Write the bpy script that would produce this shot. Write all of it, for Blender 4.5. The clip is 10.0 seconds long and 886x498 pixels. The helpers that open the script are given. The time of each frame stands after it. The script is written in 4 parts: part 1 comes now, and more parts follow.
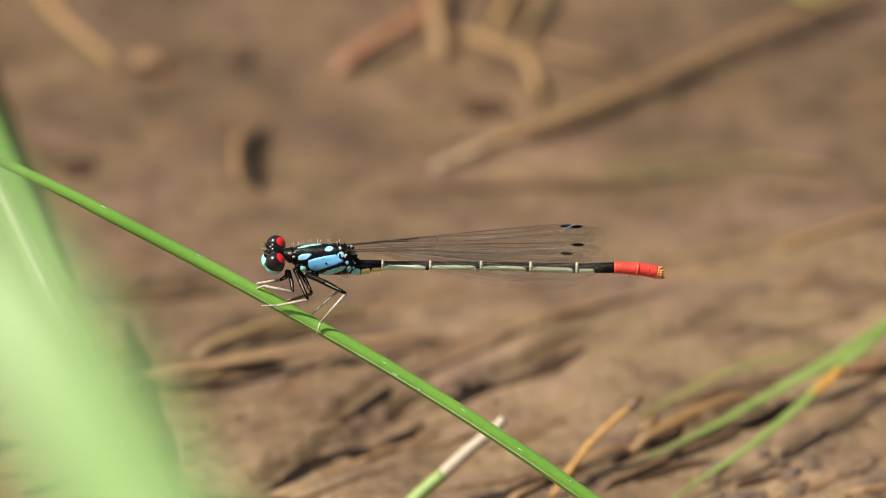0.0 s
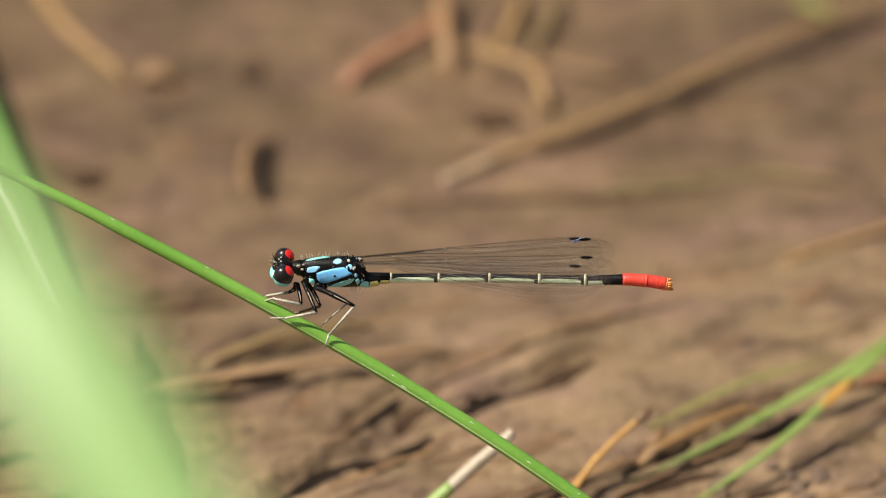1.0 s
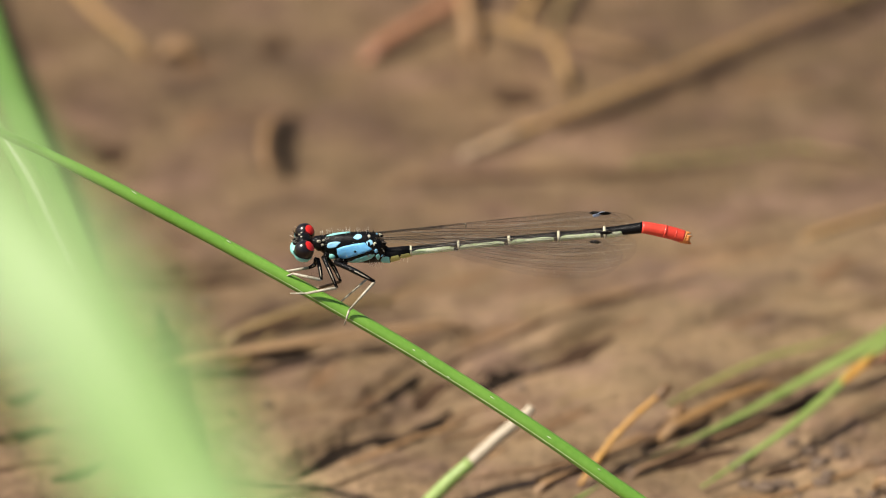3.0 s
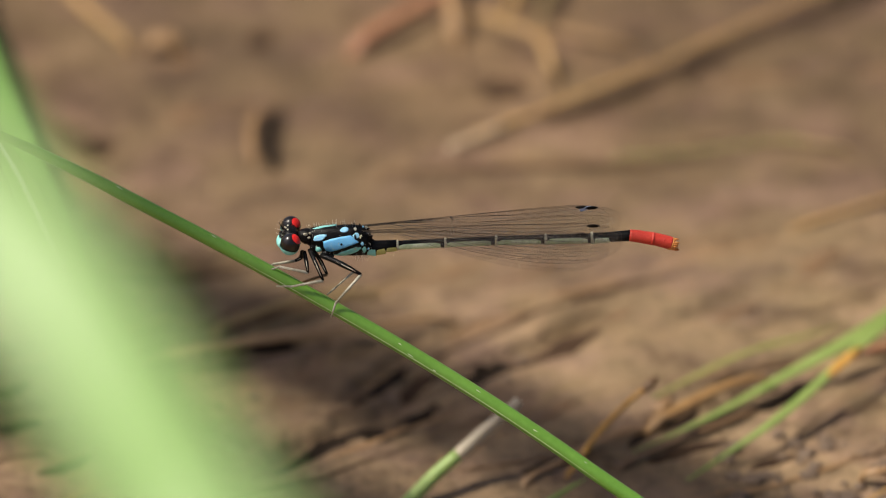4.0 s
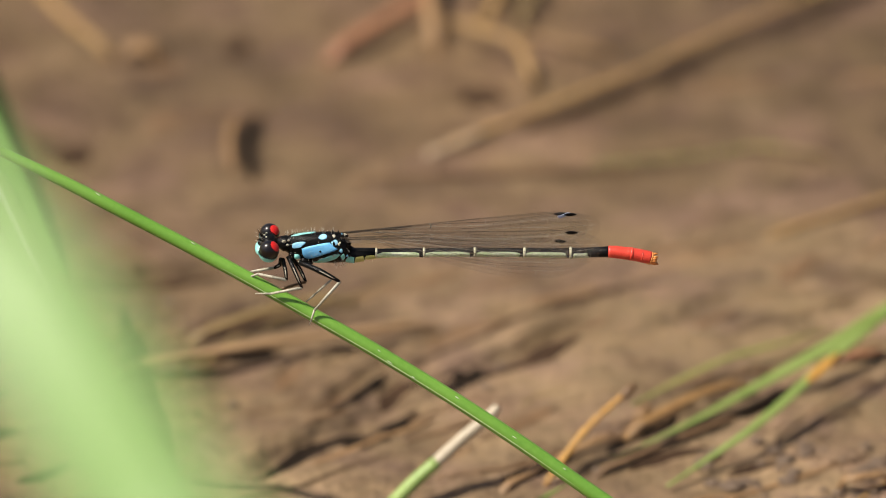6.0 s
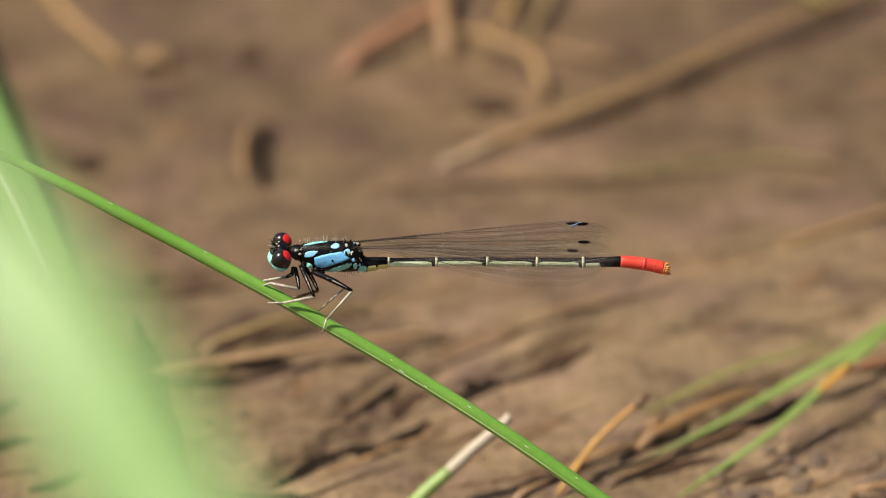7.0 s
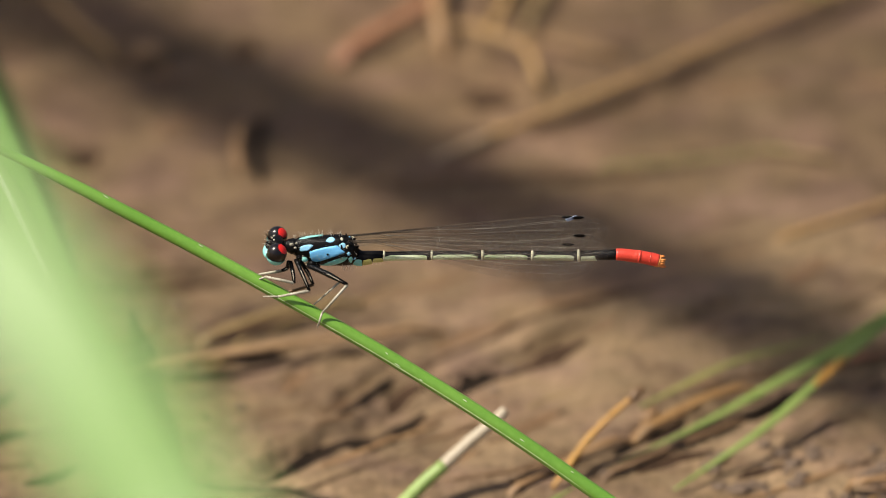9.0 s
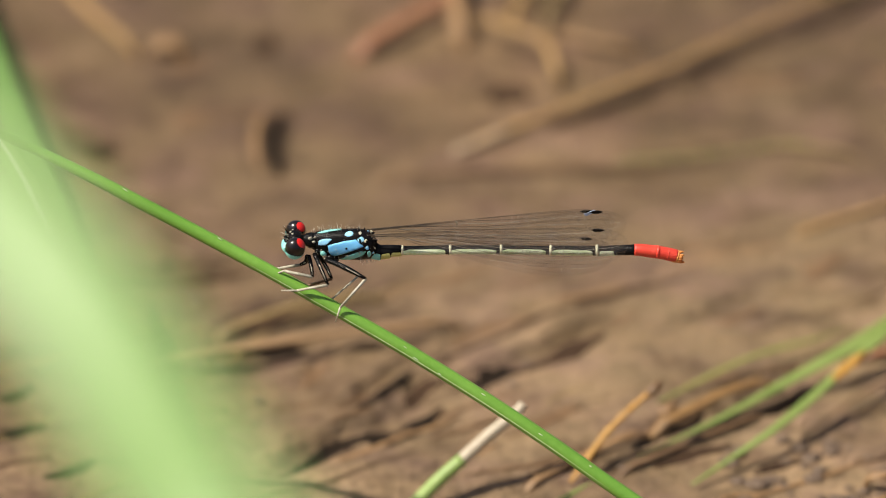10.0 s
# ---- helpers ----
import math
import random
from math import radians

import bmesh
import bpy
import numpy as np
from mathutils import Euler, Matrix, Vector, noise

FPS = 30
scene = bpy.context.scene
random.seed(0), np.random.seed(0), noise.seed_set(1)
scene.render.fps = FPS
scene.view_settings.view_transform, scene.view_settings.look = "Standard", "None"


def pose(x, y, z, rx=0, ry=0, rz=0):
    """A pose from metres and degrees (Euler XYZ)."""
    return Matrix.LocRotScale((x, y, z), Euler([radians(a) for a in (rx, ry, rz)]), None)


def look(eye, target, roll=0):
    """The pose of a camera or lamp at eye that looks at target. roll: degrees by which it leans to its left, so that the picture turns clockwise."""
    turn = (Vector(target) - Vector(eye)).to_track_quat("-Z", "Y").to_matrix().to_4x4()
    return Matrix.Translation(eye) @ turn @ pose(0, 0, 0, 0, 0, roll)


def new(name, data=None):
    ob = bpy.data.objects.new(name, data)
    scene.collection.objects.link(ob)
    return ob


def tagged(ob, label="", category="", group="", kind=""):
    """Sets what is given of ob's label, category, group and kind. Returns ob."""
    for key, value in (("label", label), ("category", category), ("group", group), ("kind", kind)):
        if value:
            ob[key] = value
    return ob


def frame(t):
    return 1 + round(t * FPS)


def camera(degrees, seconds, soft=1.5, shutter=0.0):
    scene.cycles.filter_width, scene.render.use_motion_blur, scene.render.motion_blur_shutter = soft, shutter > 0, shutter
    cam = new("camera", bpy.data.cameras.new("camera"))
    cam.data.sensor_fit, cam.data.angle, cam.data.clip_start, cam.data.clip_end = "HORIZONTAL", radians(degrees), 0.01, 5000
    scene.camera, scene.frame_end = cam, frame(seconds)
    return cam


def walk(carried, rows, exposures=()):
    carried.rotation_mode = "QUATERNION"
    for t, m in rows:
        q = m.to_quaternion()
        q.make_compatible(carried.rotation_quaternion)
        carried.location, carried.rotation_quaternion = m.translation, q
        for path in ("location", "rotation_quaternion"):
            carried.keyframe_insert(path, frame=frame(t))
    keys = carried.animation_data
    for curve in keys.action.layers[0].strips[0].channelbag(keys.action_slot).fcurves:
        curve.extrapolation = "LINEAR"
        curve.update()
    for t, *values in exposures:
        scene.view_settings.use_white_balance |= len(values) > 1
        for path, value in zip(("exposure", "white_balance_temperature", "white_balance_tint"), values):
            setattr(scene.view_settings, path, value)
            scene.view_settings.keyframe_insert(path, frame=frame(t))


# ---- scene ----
# A damselfly on a leaning sedge stem above wet mud, seen from about 0.7 m through a long lens.
MM = 0.001
PITCH = 32.0
AIM_Z = 32.0
DIST = 700.0
SIN, COS = math.sin(radians(PITCH)), math.cos(radians(PITCH))

# ---- camera ----
cam = camera(6.32, 10.0, 1.0, 0.4)
cam.data.dof.use_dof = True
cam.data.dof.focus_distance = DIST * MM
cam.data.dof.aperture_fstop = 15.8
EYE = Vector((0, -DIST * COS, AIM_Z + DIST * SIN)) * MM


def aim(turn, tilt):
    """The hand-held camera at its one place, turned and tilted by a few hundredths of a degree."""
    return pose(EYE.x, EYE.y, EYE.z, 90 - PITCH + tilt, 0, turn)


walk(cam, [(t, aim(turn, tilt)) for t, turn, tilt in (
    (0.0, 0.0000, 0.0000), (0.1, 0.0245, -0.0082), (0.2, 0.0245, -0.0082), (0.3, 0.0367, 0.0407), (0.4, 0.0326, 0.0693), (0.5, 0.0644, 0.0274),
    (0.6, 0.0408, 0.0203), (0.7, 0.0489, 0.0163), (0.8, 0.0489, -0.0163), (0.9, 0.0611, 0.0611), (1.0, 0.0718, 0.0906), (1.1, 0.0307, -0.0816),
    (1.2, 0.0470, -0.0612), (1.3, 0.0755, -0.0041), (1.4, 0.0592, -0.0163), (1.5, 0.0985, 0.0185), (1.6, 0.1774, 0.0733), (1.7, 0.1448, 0.0326),
    (1.8, 0.1630, -0.0082), (1.9, 0.2120, 0.0937), (2.0, 0.2440, 0.0605), (2.1, 0.2038, -0.0082), (2.2, 0.2527, 0.0122), (2.3, 0.2935, 0.0040),
    (2.4, 0.3587, -0.0123), (2.5, 0.3761, 0.0208), (2.6, 0.3587, 0.0285), (2.7, 0.3179, -0.0693), (3.8, 0.1182, -0.1019), (3.9, 0.0856, -0.1305),
    (4.0, 0.1281, -0.1354), (4.1, 0.0734, -0.2120), (4.2, 0.0652, -0.1835), (4.3, 0.0571, -0.1142), (4.4, 0.0245, -0.1753), (4.5, 0.0100, -0.1452),
    (4.6, 0.0245, -0.0979), (4.7, 0.0041, -0.1631), (4.8, 0.0122, -0.1182), (4.9, 0.0367, -0.1142), (5.0, 0.0122, -0.1003), (5.1, 0.0489, -0.0367),
    (5.2, 0.0571, -0.0367), (5.3, 0.0245, -0.0612), (5.4, 0.0041, -0.0816), (5.5, -0.0144, -0.1156), (5.6, -0.0204, -0.1264), (5.7, -0.0530, -0.0856),
    (6.8, 0.0082, -0.0869), (6.9, 0.0367, -0.0420), (7.0, 0.0525, -0.0197), (7.1, 0.0571, -0.0298), (7.2, 0.0530, 0.0150), (7.3, 0.0041, 0.0436),
    (7.4, 0.0367, -0.0053), (7.5, 0.0192, 0.0365), (7.6, -0.0285, 0.0558), (7.7, -0.0408, -0.0013), (7.8, 0.0163, -0.0380), (7.9, -0.0082, -0.0339),
    (8.0, 0.0051, -0.0228), (8.1, 0.0041, -0.0461), (8.2, 0.0082, -0.0216), (8.3, -0.0408, -0.0624), (8.4, -0.0611, -0.1317), (8.5, 0.0150, -0.0562),
    (8.6, 0.0163, -0.0543), (8.7, -0.0448, -0.0991), (8.8, 0.0000, -0.0339), (8.9, 0.0326, -0.0583), (9.0, 0.0128, -0.0643), (9.1, 0.0041, -0.0583),
    (9.2, 0.0122, -0.1072), (9.3, 0.0245, -0.0828), (9.4, 0.0367, -0.1276), (9.5, 0.0422, -0.1975), (9.6, 0.1223, -0.1439), (9.7, 0.1182, -0.1521),
    (9.8, 0.1141, -0.1439), (9.9, 0.1345, -0.1072), (10.0, 0.1682, -0.1053))],
     # the clip darkens a little after its first seconds
     ((0.0, 0.24), (2.5, 0.24), (4.0, 0.17), (5.0, 0.14), (9.0, 0.13), (10.0, 0.17)))

# ---- world and sun ----
SUN_WAY = Vector((-0.62, -0.12, 1.0)).normalized()
world = bpy.data.worlds.new("sky")
scene.world = world
world.use_nodes = True
sky = world.node_tree.nodes.new("ShaderNodeTexSky")
sky.sky_type, sky.sun_disc = "NISHITA", False
sky.sun_elevation = math.asin(SUN_WAY.z)
sky.sun_rotation = math.atan2(SUN_WAY.x, SUN_WAY.y)
background = world.node_tree.nodes["Background"]
sky.dust_density, sky.ozone_density = 4.0, 0.4
background.inputs["Strength"].default_value = 0.075
world.node_tree.links.new(sky.outputs["Color"], background.inputs["Color"])
sun = new("sun", bpy.data.lights.new("sun", "SUN"))
sun.data.energy, sun.data.angle, sun.data.color = 5.0, radians(0.53), (1.0, 0.94, 0.82)
sun.matrix_basis = look(SUN_WAY, (0, 0, 0))


# ---- materials ----
def nodes_of(name):
    m = bpy.data.materials.new(name)
    m.use_nodes = True
    return m, m.node_tree.nodes, m.node_tree.links


def noise_node(n, l, scale, detail=4.0, rough=0.55, stretch=None, turn=0.0):
    """Noise in the object's own metres; scale is per metre."""
    tc = n.new("ShaderNodeTexCoord")
    mp = n.new("ShaderNodeMapping")
    mp.inputs["Scale"].default_value = stretch or (1, 1, 1)
    mp.inputs["Rotation"].default_value = (0, 0, radians(turn))
    tx = n.new("ShaderNodeTexNoise")
    tx.inputs["Scale"].default_value, tx.inputs["Detail"].default_value, tx.inputs["Roughness"].default_value = scale, detail, rough
    l.new(tc.outputs["Object"], mp.inputs["Vector"])
    l.new(mp.outputs["Vector"], tx.inputs["Vector"])
    return tx


def ramp_node(n, l, source, stops):
    r = n.new("ShaderNodeValToRGB")
    while len(r.color_ramp.elements) < len(stops):
        r.color_ramp.elements.new(0.5)
    for e, (p, col) in zip(r.color_ramp.elements, stops):
        e.position, e.color = p, (*col, 1)
    l.new(source, r.inputs["Fac"])
    return r


def organic(name, low, high, scale=600.0, rough=0.5, bump=0.2, fine=4000.0, stretch=None, coat=0.0, through_light=0.0, spec=0.5, turn=0.0):
    """A living or dead surface: two-scale colour change, fine relief, a little light passing through if thin."""
    m, n, l = nodes_of(name)
    b = n["Principled BSDF"]
    a = noise_node(n, l, scale, 4, 0.6, stretch, turn)
    f = noise_node(n, l, fine, 3, 0.6, stretch, turn)
    mixf = n.new("ShaderNodeMath")
    mixf.operation = "MULTIPLY_ADD"
    l.new(f.outputs["Fac"], mixf.inputs[0])
    mixf.inputs[1].default_value = 0.4
    add = n.new("ShaderNodeMath")
    add.operation = "MULTIPLY"
    l.new(a.outputs["Fac"], add.inputs[0])
    add.inputs[1].default_value = 0.6
    l.new(add.outputs[0], mixf.inputs[2])
    r = ramp_node(n, l, mixf.outputs[0], ((0.32, low), (0.68, high)))
    l.new(r.outputs["Color"], b.inputs["Base Color"])
    b.inputs["Roughness"].default_value = rough
    b.inputs["Specular IOR Level"].default_value = spec
    b.inputs["Coat Weight"].default_value = coat
    b.inputs["Coat Roughness"].default_value = 0.12
    if bump:
        bp = n.new("ShaderNodeBump")
        bp.inputs["Strength"].default_value, bp.inputs["Distance"].default_value = bump, 0.0002
        l.new(f.outputs["Fac"], bp.inputs["Height"])
        l.new(bp.outputs["Normal"], b.inputs["Normal"])
    if through_light:
        t = n.new("ShaderNodeBsdfTranslucent")
        l.new(r.outputs["Color"], t.inputs["Color"])
        mx = n.new("ShaderNodeMixShader")
        mx.inputs["Fac"].default_value = through_light
        l.new(b.outputs["BSDF"], mx.inputs[1])
        l.new(t.outputs["BSDF"], mx.inputs[2])
        l.new(mx.outputs["Shader"], n["Material Output"].inputs["Surface"])
    return m


def mixed(n, l, a, b, factor=1.0, blend="MULTIPLY"):
    m = n.new("ShaderNodeMix")
    m.data_type, m.blend_type = "RGBA", blend
    if isinstance(factor, float):
        m.inputs["Factor"].default_value = factor
    else:
        l.new(factor, m.inputs["Factor"])
    l.new(a, m.inputs["A"])
    l.new(b, m.inputs["B"])
    return m.outputs["Result"]


def mud_material():
    """Wet silt: broad pinkish and olive patches, long streaks, dark rotten specks, fine grain."""
    m, n, l = nodes_of("wet_mud")
    b = n["Principled BSDF"]
    big = noise_node(n, l, 42, 5, 0.6)
    hue = noise_node(n, l, 120, 4, 0.6, (0.7, 1, 1), -20)
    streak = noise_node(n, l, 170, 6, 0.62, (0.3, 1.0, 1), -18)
    speck = noise_node(n, l, 330, 4, 0.6, (0.7, 1, 1), -20)
    fine = noise_node(n, l, 1100, 5, 0.65)
    base = ramp_node(n, l, big.outputs["Fac"], ((0.32, (0.121, 0.079, 0.0435)), (0.5, (0.174, 0.115, 0.066)), (0.66, (0.229, 0.158, 0.095))))
    tint = ramp_node(n, l, hue.outputs["Fac"], ((0.36, (0.98, 0.98, 0.90)), (0.5, (1.0, 0.975, 0.95)), (0.64, (1.03, 0.955, 1.1))))
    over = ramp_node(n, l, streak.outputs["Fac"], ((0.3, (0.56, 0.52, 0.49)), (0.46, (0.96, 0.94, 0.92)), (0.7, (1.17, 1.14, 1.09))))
    dots = ramp_node(n, l, speck.outputs["Fac"], ((0.27, (0.5, 0.46, 0.42)), (0.36, (1, 1, 1))))
    grain = ramp_node(n, l, fine.outputs["Fac"], ((0.3, (0.72, 0.7, 0.68)), (0.7, (1.2, 1.2, 1.2))))
    spots = noise_node(n, l, 210, 6, 0.72, (0.75, 1, 1), -18)
    mottle = ramp_node(n, l, spots.outputs["Fac"], ((0.35, (0.59, 0.55, 0.52)), (0.5, (1, 1, 1)), (0.65, (1.2, 1.18, 1.17))))
    col = mixed(n, l, base.outputs["Color"], tint.outputs["Color"])
    where = n.new("ShaderNodeTexCoord")
    # paler round the grass foot and further back; two darker patches; pale silt
    def patch(at, near, far, tone):
        apart = n.new("ShaderNodeVectorMath")
        apart.operation = "DISTANCE"
        apart.inputs[1].default_value = at
        l.new(where.outputs["Object"], apart.inputs[0])
        ragged = n.new("ShaderNodeMath")
        ragged.operation = "MULTIPLY_ADD"
        ragged.inputs[1].default_value = 0.016
        l.new(big.outputs["Fac"], ragged.inputs[0])
        l.new(apart.outputs["Value"], ragged.inputs[2])
        reach = n.new("ShaderNodeMapRange")
        reach.inputs["From Min"].default_value, reach.inputs["From Max"].default_value = near, far
        l.new(ragged.outputs[0], reach.inputs["Value"])
        return ramp_node(n, l, reach.outputs["Result"], ((0.0, tone), (1.0, (1, 1, 1))))
    wet = patch((0.040, 0.084, 0.0), 0.018, 0.044, (0.70, 0.69, 0.66))
    dark_left = patch((-0.034, 0.082, 0.0), 0.020, 0.050, (0.80, 0.79, 0.77))
    silt = patch((0.034, 0.036, 0.0), 0.010, 0.030, (1.26, 1.31, 1.29))
    dry = patch((0.022, -0.012, 0.0), 0.034, 0.092, (1.45, 1.52, 1.57))
    pale_back = patch((0.006, 0.085, 0.0), 0.010, 0.034, (1.22, 1.19, 1.14))
    for r in (dry, pale_back, wet, dark_left, silt, over, dots, mottle, grain):
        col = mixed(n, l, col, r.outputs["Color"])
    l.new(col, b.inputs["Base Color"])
    rr = ramp_node(n, l, big.outputs["Fac"], ((0.4, (0.5, 0.5, 0.5)), (0.6, (0.8, 0.8, 0.8))))
    l.new(rr.outputs["Color"], b.inputs["Roughness"])
    b.inputs["Specular IOR Level"].default_value = 0.3
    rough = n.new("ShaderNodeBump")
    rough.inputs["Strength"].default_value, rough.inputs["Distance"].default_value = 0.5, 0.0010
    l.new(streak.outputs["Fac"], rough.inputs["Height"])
    bp = n.new("ShaderNodeBump")
    bp.inputs["Strength"].default_value, bp.inputs["Distance"].default_value = 0.8, 0.0008
    l.new(fine.outputs["Fac"], bp.inputs["Height"])
    l.new(rough.outputs["Normal"], bp.inputs["Normal"])
    l.new(bp.outputs["Normal"], b.inputs["Normal"])
    return m


MUD = mud_material()
STEM_GREEN = organic("sedge_green", (0.13, 0.295, 0.034), (0.19, 0.38, 0.056), 110, 0.36, 0.08, 1900, None, 0.1)
LEAF_GREEN = organic("leaf_green", (0.255, 0.425, 0.125), (0.33, 0.495, 0.185), 90, 0.4, 0.1, 900, (1, 1, 0.2), 0.0, 0.3)
LEAF_DARK = organic("leaf_dark_green", (0.12, 0.30, 0.03), (0.24, 0.47, 0.08), 150, 0.4, 0.1, 900, (1, 1, 0.2), 0.0, 0.3)
LEAF_DEEP = organic("leaf_deep_green", (0.09, 0.20, 0.035), (0.17, 0.33, 0.07), 150, 0.4, 0.1, 900, (1, 1, 0.2), 0.0, 0.2)
LEAF_HIGHLIGHT = organic("leaf_highlight", (0.66, 0.74, 0.52), (0.8, 0.85, 0.68), 150, 0.25, 0.1, 900, (1, 1, 0.2), 0.5)
BLADE_GREEN = organic("blade_green", (0.18, 0.255, 0.05), (0.30, 0.385, 0.105), 250, 0.5, 0.15, 2500, (0.3, 1, 1), 0.0, 0.2)
BLADE_OLIVE = organic("blade_olive", (0.20, 0.21, 0.05), (0.32, 0.30, 0.09), 250, 0.5, 0.2, 2500, (0.3, 1, 1), 0.0, 0.1)
OLIVE = organic("olive_straw", (0.21, 0.135, 0.05), (0.34, 0.235, 0.10), 250, 0.5, 0.3, 2500)
ORANGE = organic("orange_stalk", (0.36, 0.17, 0.025), (0.54, 0.29, 0.06), 300, 0.45, 0.3, 2500)
RUST = organic("rust_stalk", (0.22, 0.09, 0.04), (0.34, 0.155, 0.078), 250, 0.5, 0.3, 2500)
TAN = organic("tan_straw", (0.28, 0.155, 0.055), (0.46, 0.285, 0.11), 250, 0.5, 0.3, 2500)
TAN_PALE = organic("pale_straw", (0.31, 0.21, 0.125), (0.45, 0.325, 0.21), 250, 0.5, 0.3, 2500)
STALK_GREEN = organic("stalk_green", (0.22, 0.33, 0.08), (0.38, 0.48, 0.16), 250, 0.45, 0.2, 2500)
RIB = organic("rib_highlight_green", (0.27, 0.42, 0.14), (0.46, 0.60, 0.30), 500, 0.35, 0.2, 2500)
CREAM = organic("cream_straw", (0.40, 0.325, 0.225), (0.57, 0.48, 0.36), 250, 0.45, 0.3, 2500, None)
SIENNA = organic("sienna_straw", (0.22, 0.12, 0.052), (0.34, 0.20, 0.09), 250, 0.5, 0.3, 2500)
TAN_DULL = organic("dull_straw", (0.225, 0.13, 0.06), (0.37, 0.23, 0.115), 250, 0.5, 0.3, 2500)
# near-black and umber: painted shade of the mud strips, umber also for litter
DARK = organic("shade_brown", (0.007, 0.005, 0.0035), (0.026, 0.016, 0.010), 300, 0.85, 0.4, 2500, None, 0.0, 0.0, 0.1)
UMBER = organic("umber_shade_litter", (0.024, 0.013, 0.007), (0.075, 0.041, 0.022), 300, 0.8, 0.4, 2500, None, 0.0, 0.0, 0.15)
OCHRE = organic("ochre_leaf", (0.17, 0.085, 0.025), (0.30, 0.165, 0.055), 300, 0.5, 0.4, 2500)
BROWN = organic("brown_stalk", (0.12, 0.065, 0.028), (0.22, 0.125, 0.06), 300, 0.5, 0.4, 2500, None)

BLACK = organic("chitin_black", (0.003, 0.003, 0.003), (0.009, 0.008, 0.008), 1500, 0.27, 0.3, 7000, None, 0.0, 0.0, 0.13)
BLUE = organic("chitin_blue", (0.13, 0.47, 0.92), (0.22, 0.62, 0.98), 700, 0.45, 0.3, 6000, None, 0.0)
SKY = organic("chitin_sky", (0.26, 0.62, 0.95), (0.42, 0.78, 0.98), 700, 0.45, 0.3, 6000, None, 0.0)
TURQUOISE = organic("chitin_turquoise", (0.17, 0.58, 0.58), (0.38, 0.78, 0.70), 900, 0.45, 0.3, 6000, None, 0.0)
EYE_BLACK = organic("eye_black", (0.003, 0.002, 0.002), (0.009, 0.004, 0.003), 1500, 0.3, 0.0, 14000, None, 1.0, 0.0, 0.2)
RED = organic("chitin_red", (0.62, 0.010, 0.008), (0.82, 0.028, 0.02), 900, 0.4, 0.15, 9000, None, 0.0)
RED_TAIL = organic("tail_red", (0.62, 0.03, 0.018), (0.80, 0.075, 0.04), 900, 0.42, 0.25, 7000, None, 0.15)
ORANGE_TIP = organic("tip_orange", (0.66, 0.17, 0.03), (0.80, 0.34, 0.09), 900, 0.45, 0.25, 7000)
PALE_GREEN = organic("abdomen_pale_green", (0.46, 0.64, 0.27), (0.95, 1.0, 0.78), 800, 0.35, 0.3, 6000)
YELLOW = organic("abdomen_yellow", (0.52, 0.46, 0.10), (0.70, 0.68, 0.30), 900, 0.45, 0.2, 7000)
RING = organic("ring_cream", (0.60, 0.56, 0.36), (0.78, 0.74, 0.55), 900, 0.45, 0.2, 7000)
LEG_PALE = organic("leg_pale", (0.24, 0.21, 0.15), (0.66, 0.62, 0.50), 1400, 0.4, 0.3, 6000)
HAIR = organic("hair_pale", (0.55, 0.50, 0.40), (0.70, 0.66, 0.56), 1500, 0.5, 0.0, 7000)
VEIN = organic("vein_brown", (0.03, 0.02, 0.012), (0.12, 0.085, 0.055), 900, 0.35, 0.0, 7000)
PALE_VEIN = organic("vein_pale", (0.20, 0.17, 0.13), (0.40, 0.36, 0.29), 900, 0.3, 0.0, 7000)
GLINT = organic("stigma_glint_blue", (0.45, 0.55, 0.85), (0.62, 0.72, 0.95), 2500, 0.3, 0.0, 7000)


def wing_material():
    m, n, l = nodes_of("wing_membrane")
    b = n["Principled BSDF"]
    tx = noise_node(n, l, 900, 3, 0.5)
    r = ramp_node(n, l, tx.outputs["Fac"], ((0.3, (0.26, 0.22, 0.19)), (0.7, (0.46, 0.41, 0.37))))
    l.new(r.outputs["Color"], b.inputs["Base Color"])
    b.inputs["Roughness"].default_value = 0.15
    clear = n.new("ShaderNodeBsdfTransparent")
    mx = n.new("ShaderNodeMixShader")
    mx.inputs["Fac"].default_value = 0.12
    l.new(clear.outputs["BSDF"], mx.inputs[1])
    l.new(b.outputs["BSDF"], mx.inputs[2])
    l.new(mx.outputs["Shader"], n["Material Output"].inputs["Surface"])
    return m


WING = wing_material()


# ---- mesh helpers, all in millimetres ----
def part(name, bm, material, parent=None, label="", at=(0, 0, 0), smooth=True):
    """Links a bmesh, built in millimetres, as one mesh object."""
    bmesh.ops.scale(bm, vec=(MM, MM, MM), verts=bm.verts)
    bmesh.ops.recalc_face_normals(bm, faces=bm.faces)
    me = bpy.data.meshes.new(name)
    for f in bm.faces:
        f.smooth = smooth
    bm.to_mesh(me)
    bm.free()
    for m in material if isinstance(material, (list, tuple)) else (material,):
        me.materials.append(m)
    ob = new(name, me)
    ob.location = Vector(at) * MM
    ob.parent = parent
    if label:
        tagged(ob, label)
    return ob


def ring(r, n=10, flat=1.0):
    return [(r * math.cos(2 * math.pi * k / n), r * flat * math.sin(2 * math.pi * k / n)) for k in range(n)]


def leaf_section(w, thick, fold):
    """The cross-section of a grass blade: two thin halves folded at the midrib."""
    h = w / 2
    return [(-h, fold), (-h * 0.5, fold * 0.42 - thick * 0.3), (0, -thick * 0.6), (h * 0.5, fold * 0.42 - thick * 0.3), (h, fold),
            (h * 0.5, fold * 0.42 + thick * 0.7), (0, thick * 0.8), (-h * 0.5, fold * 0.42 + thick * 0.7)]


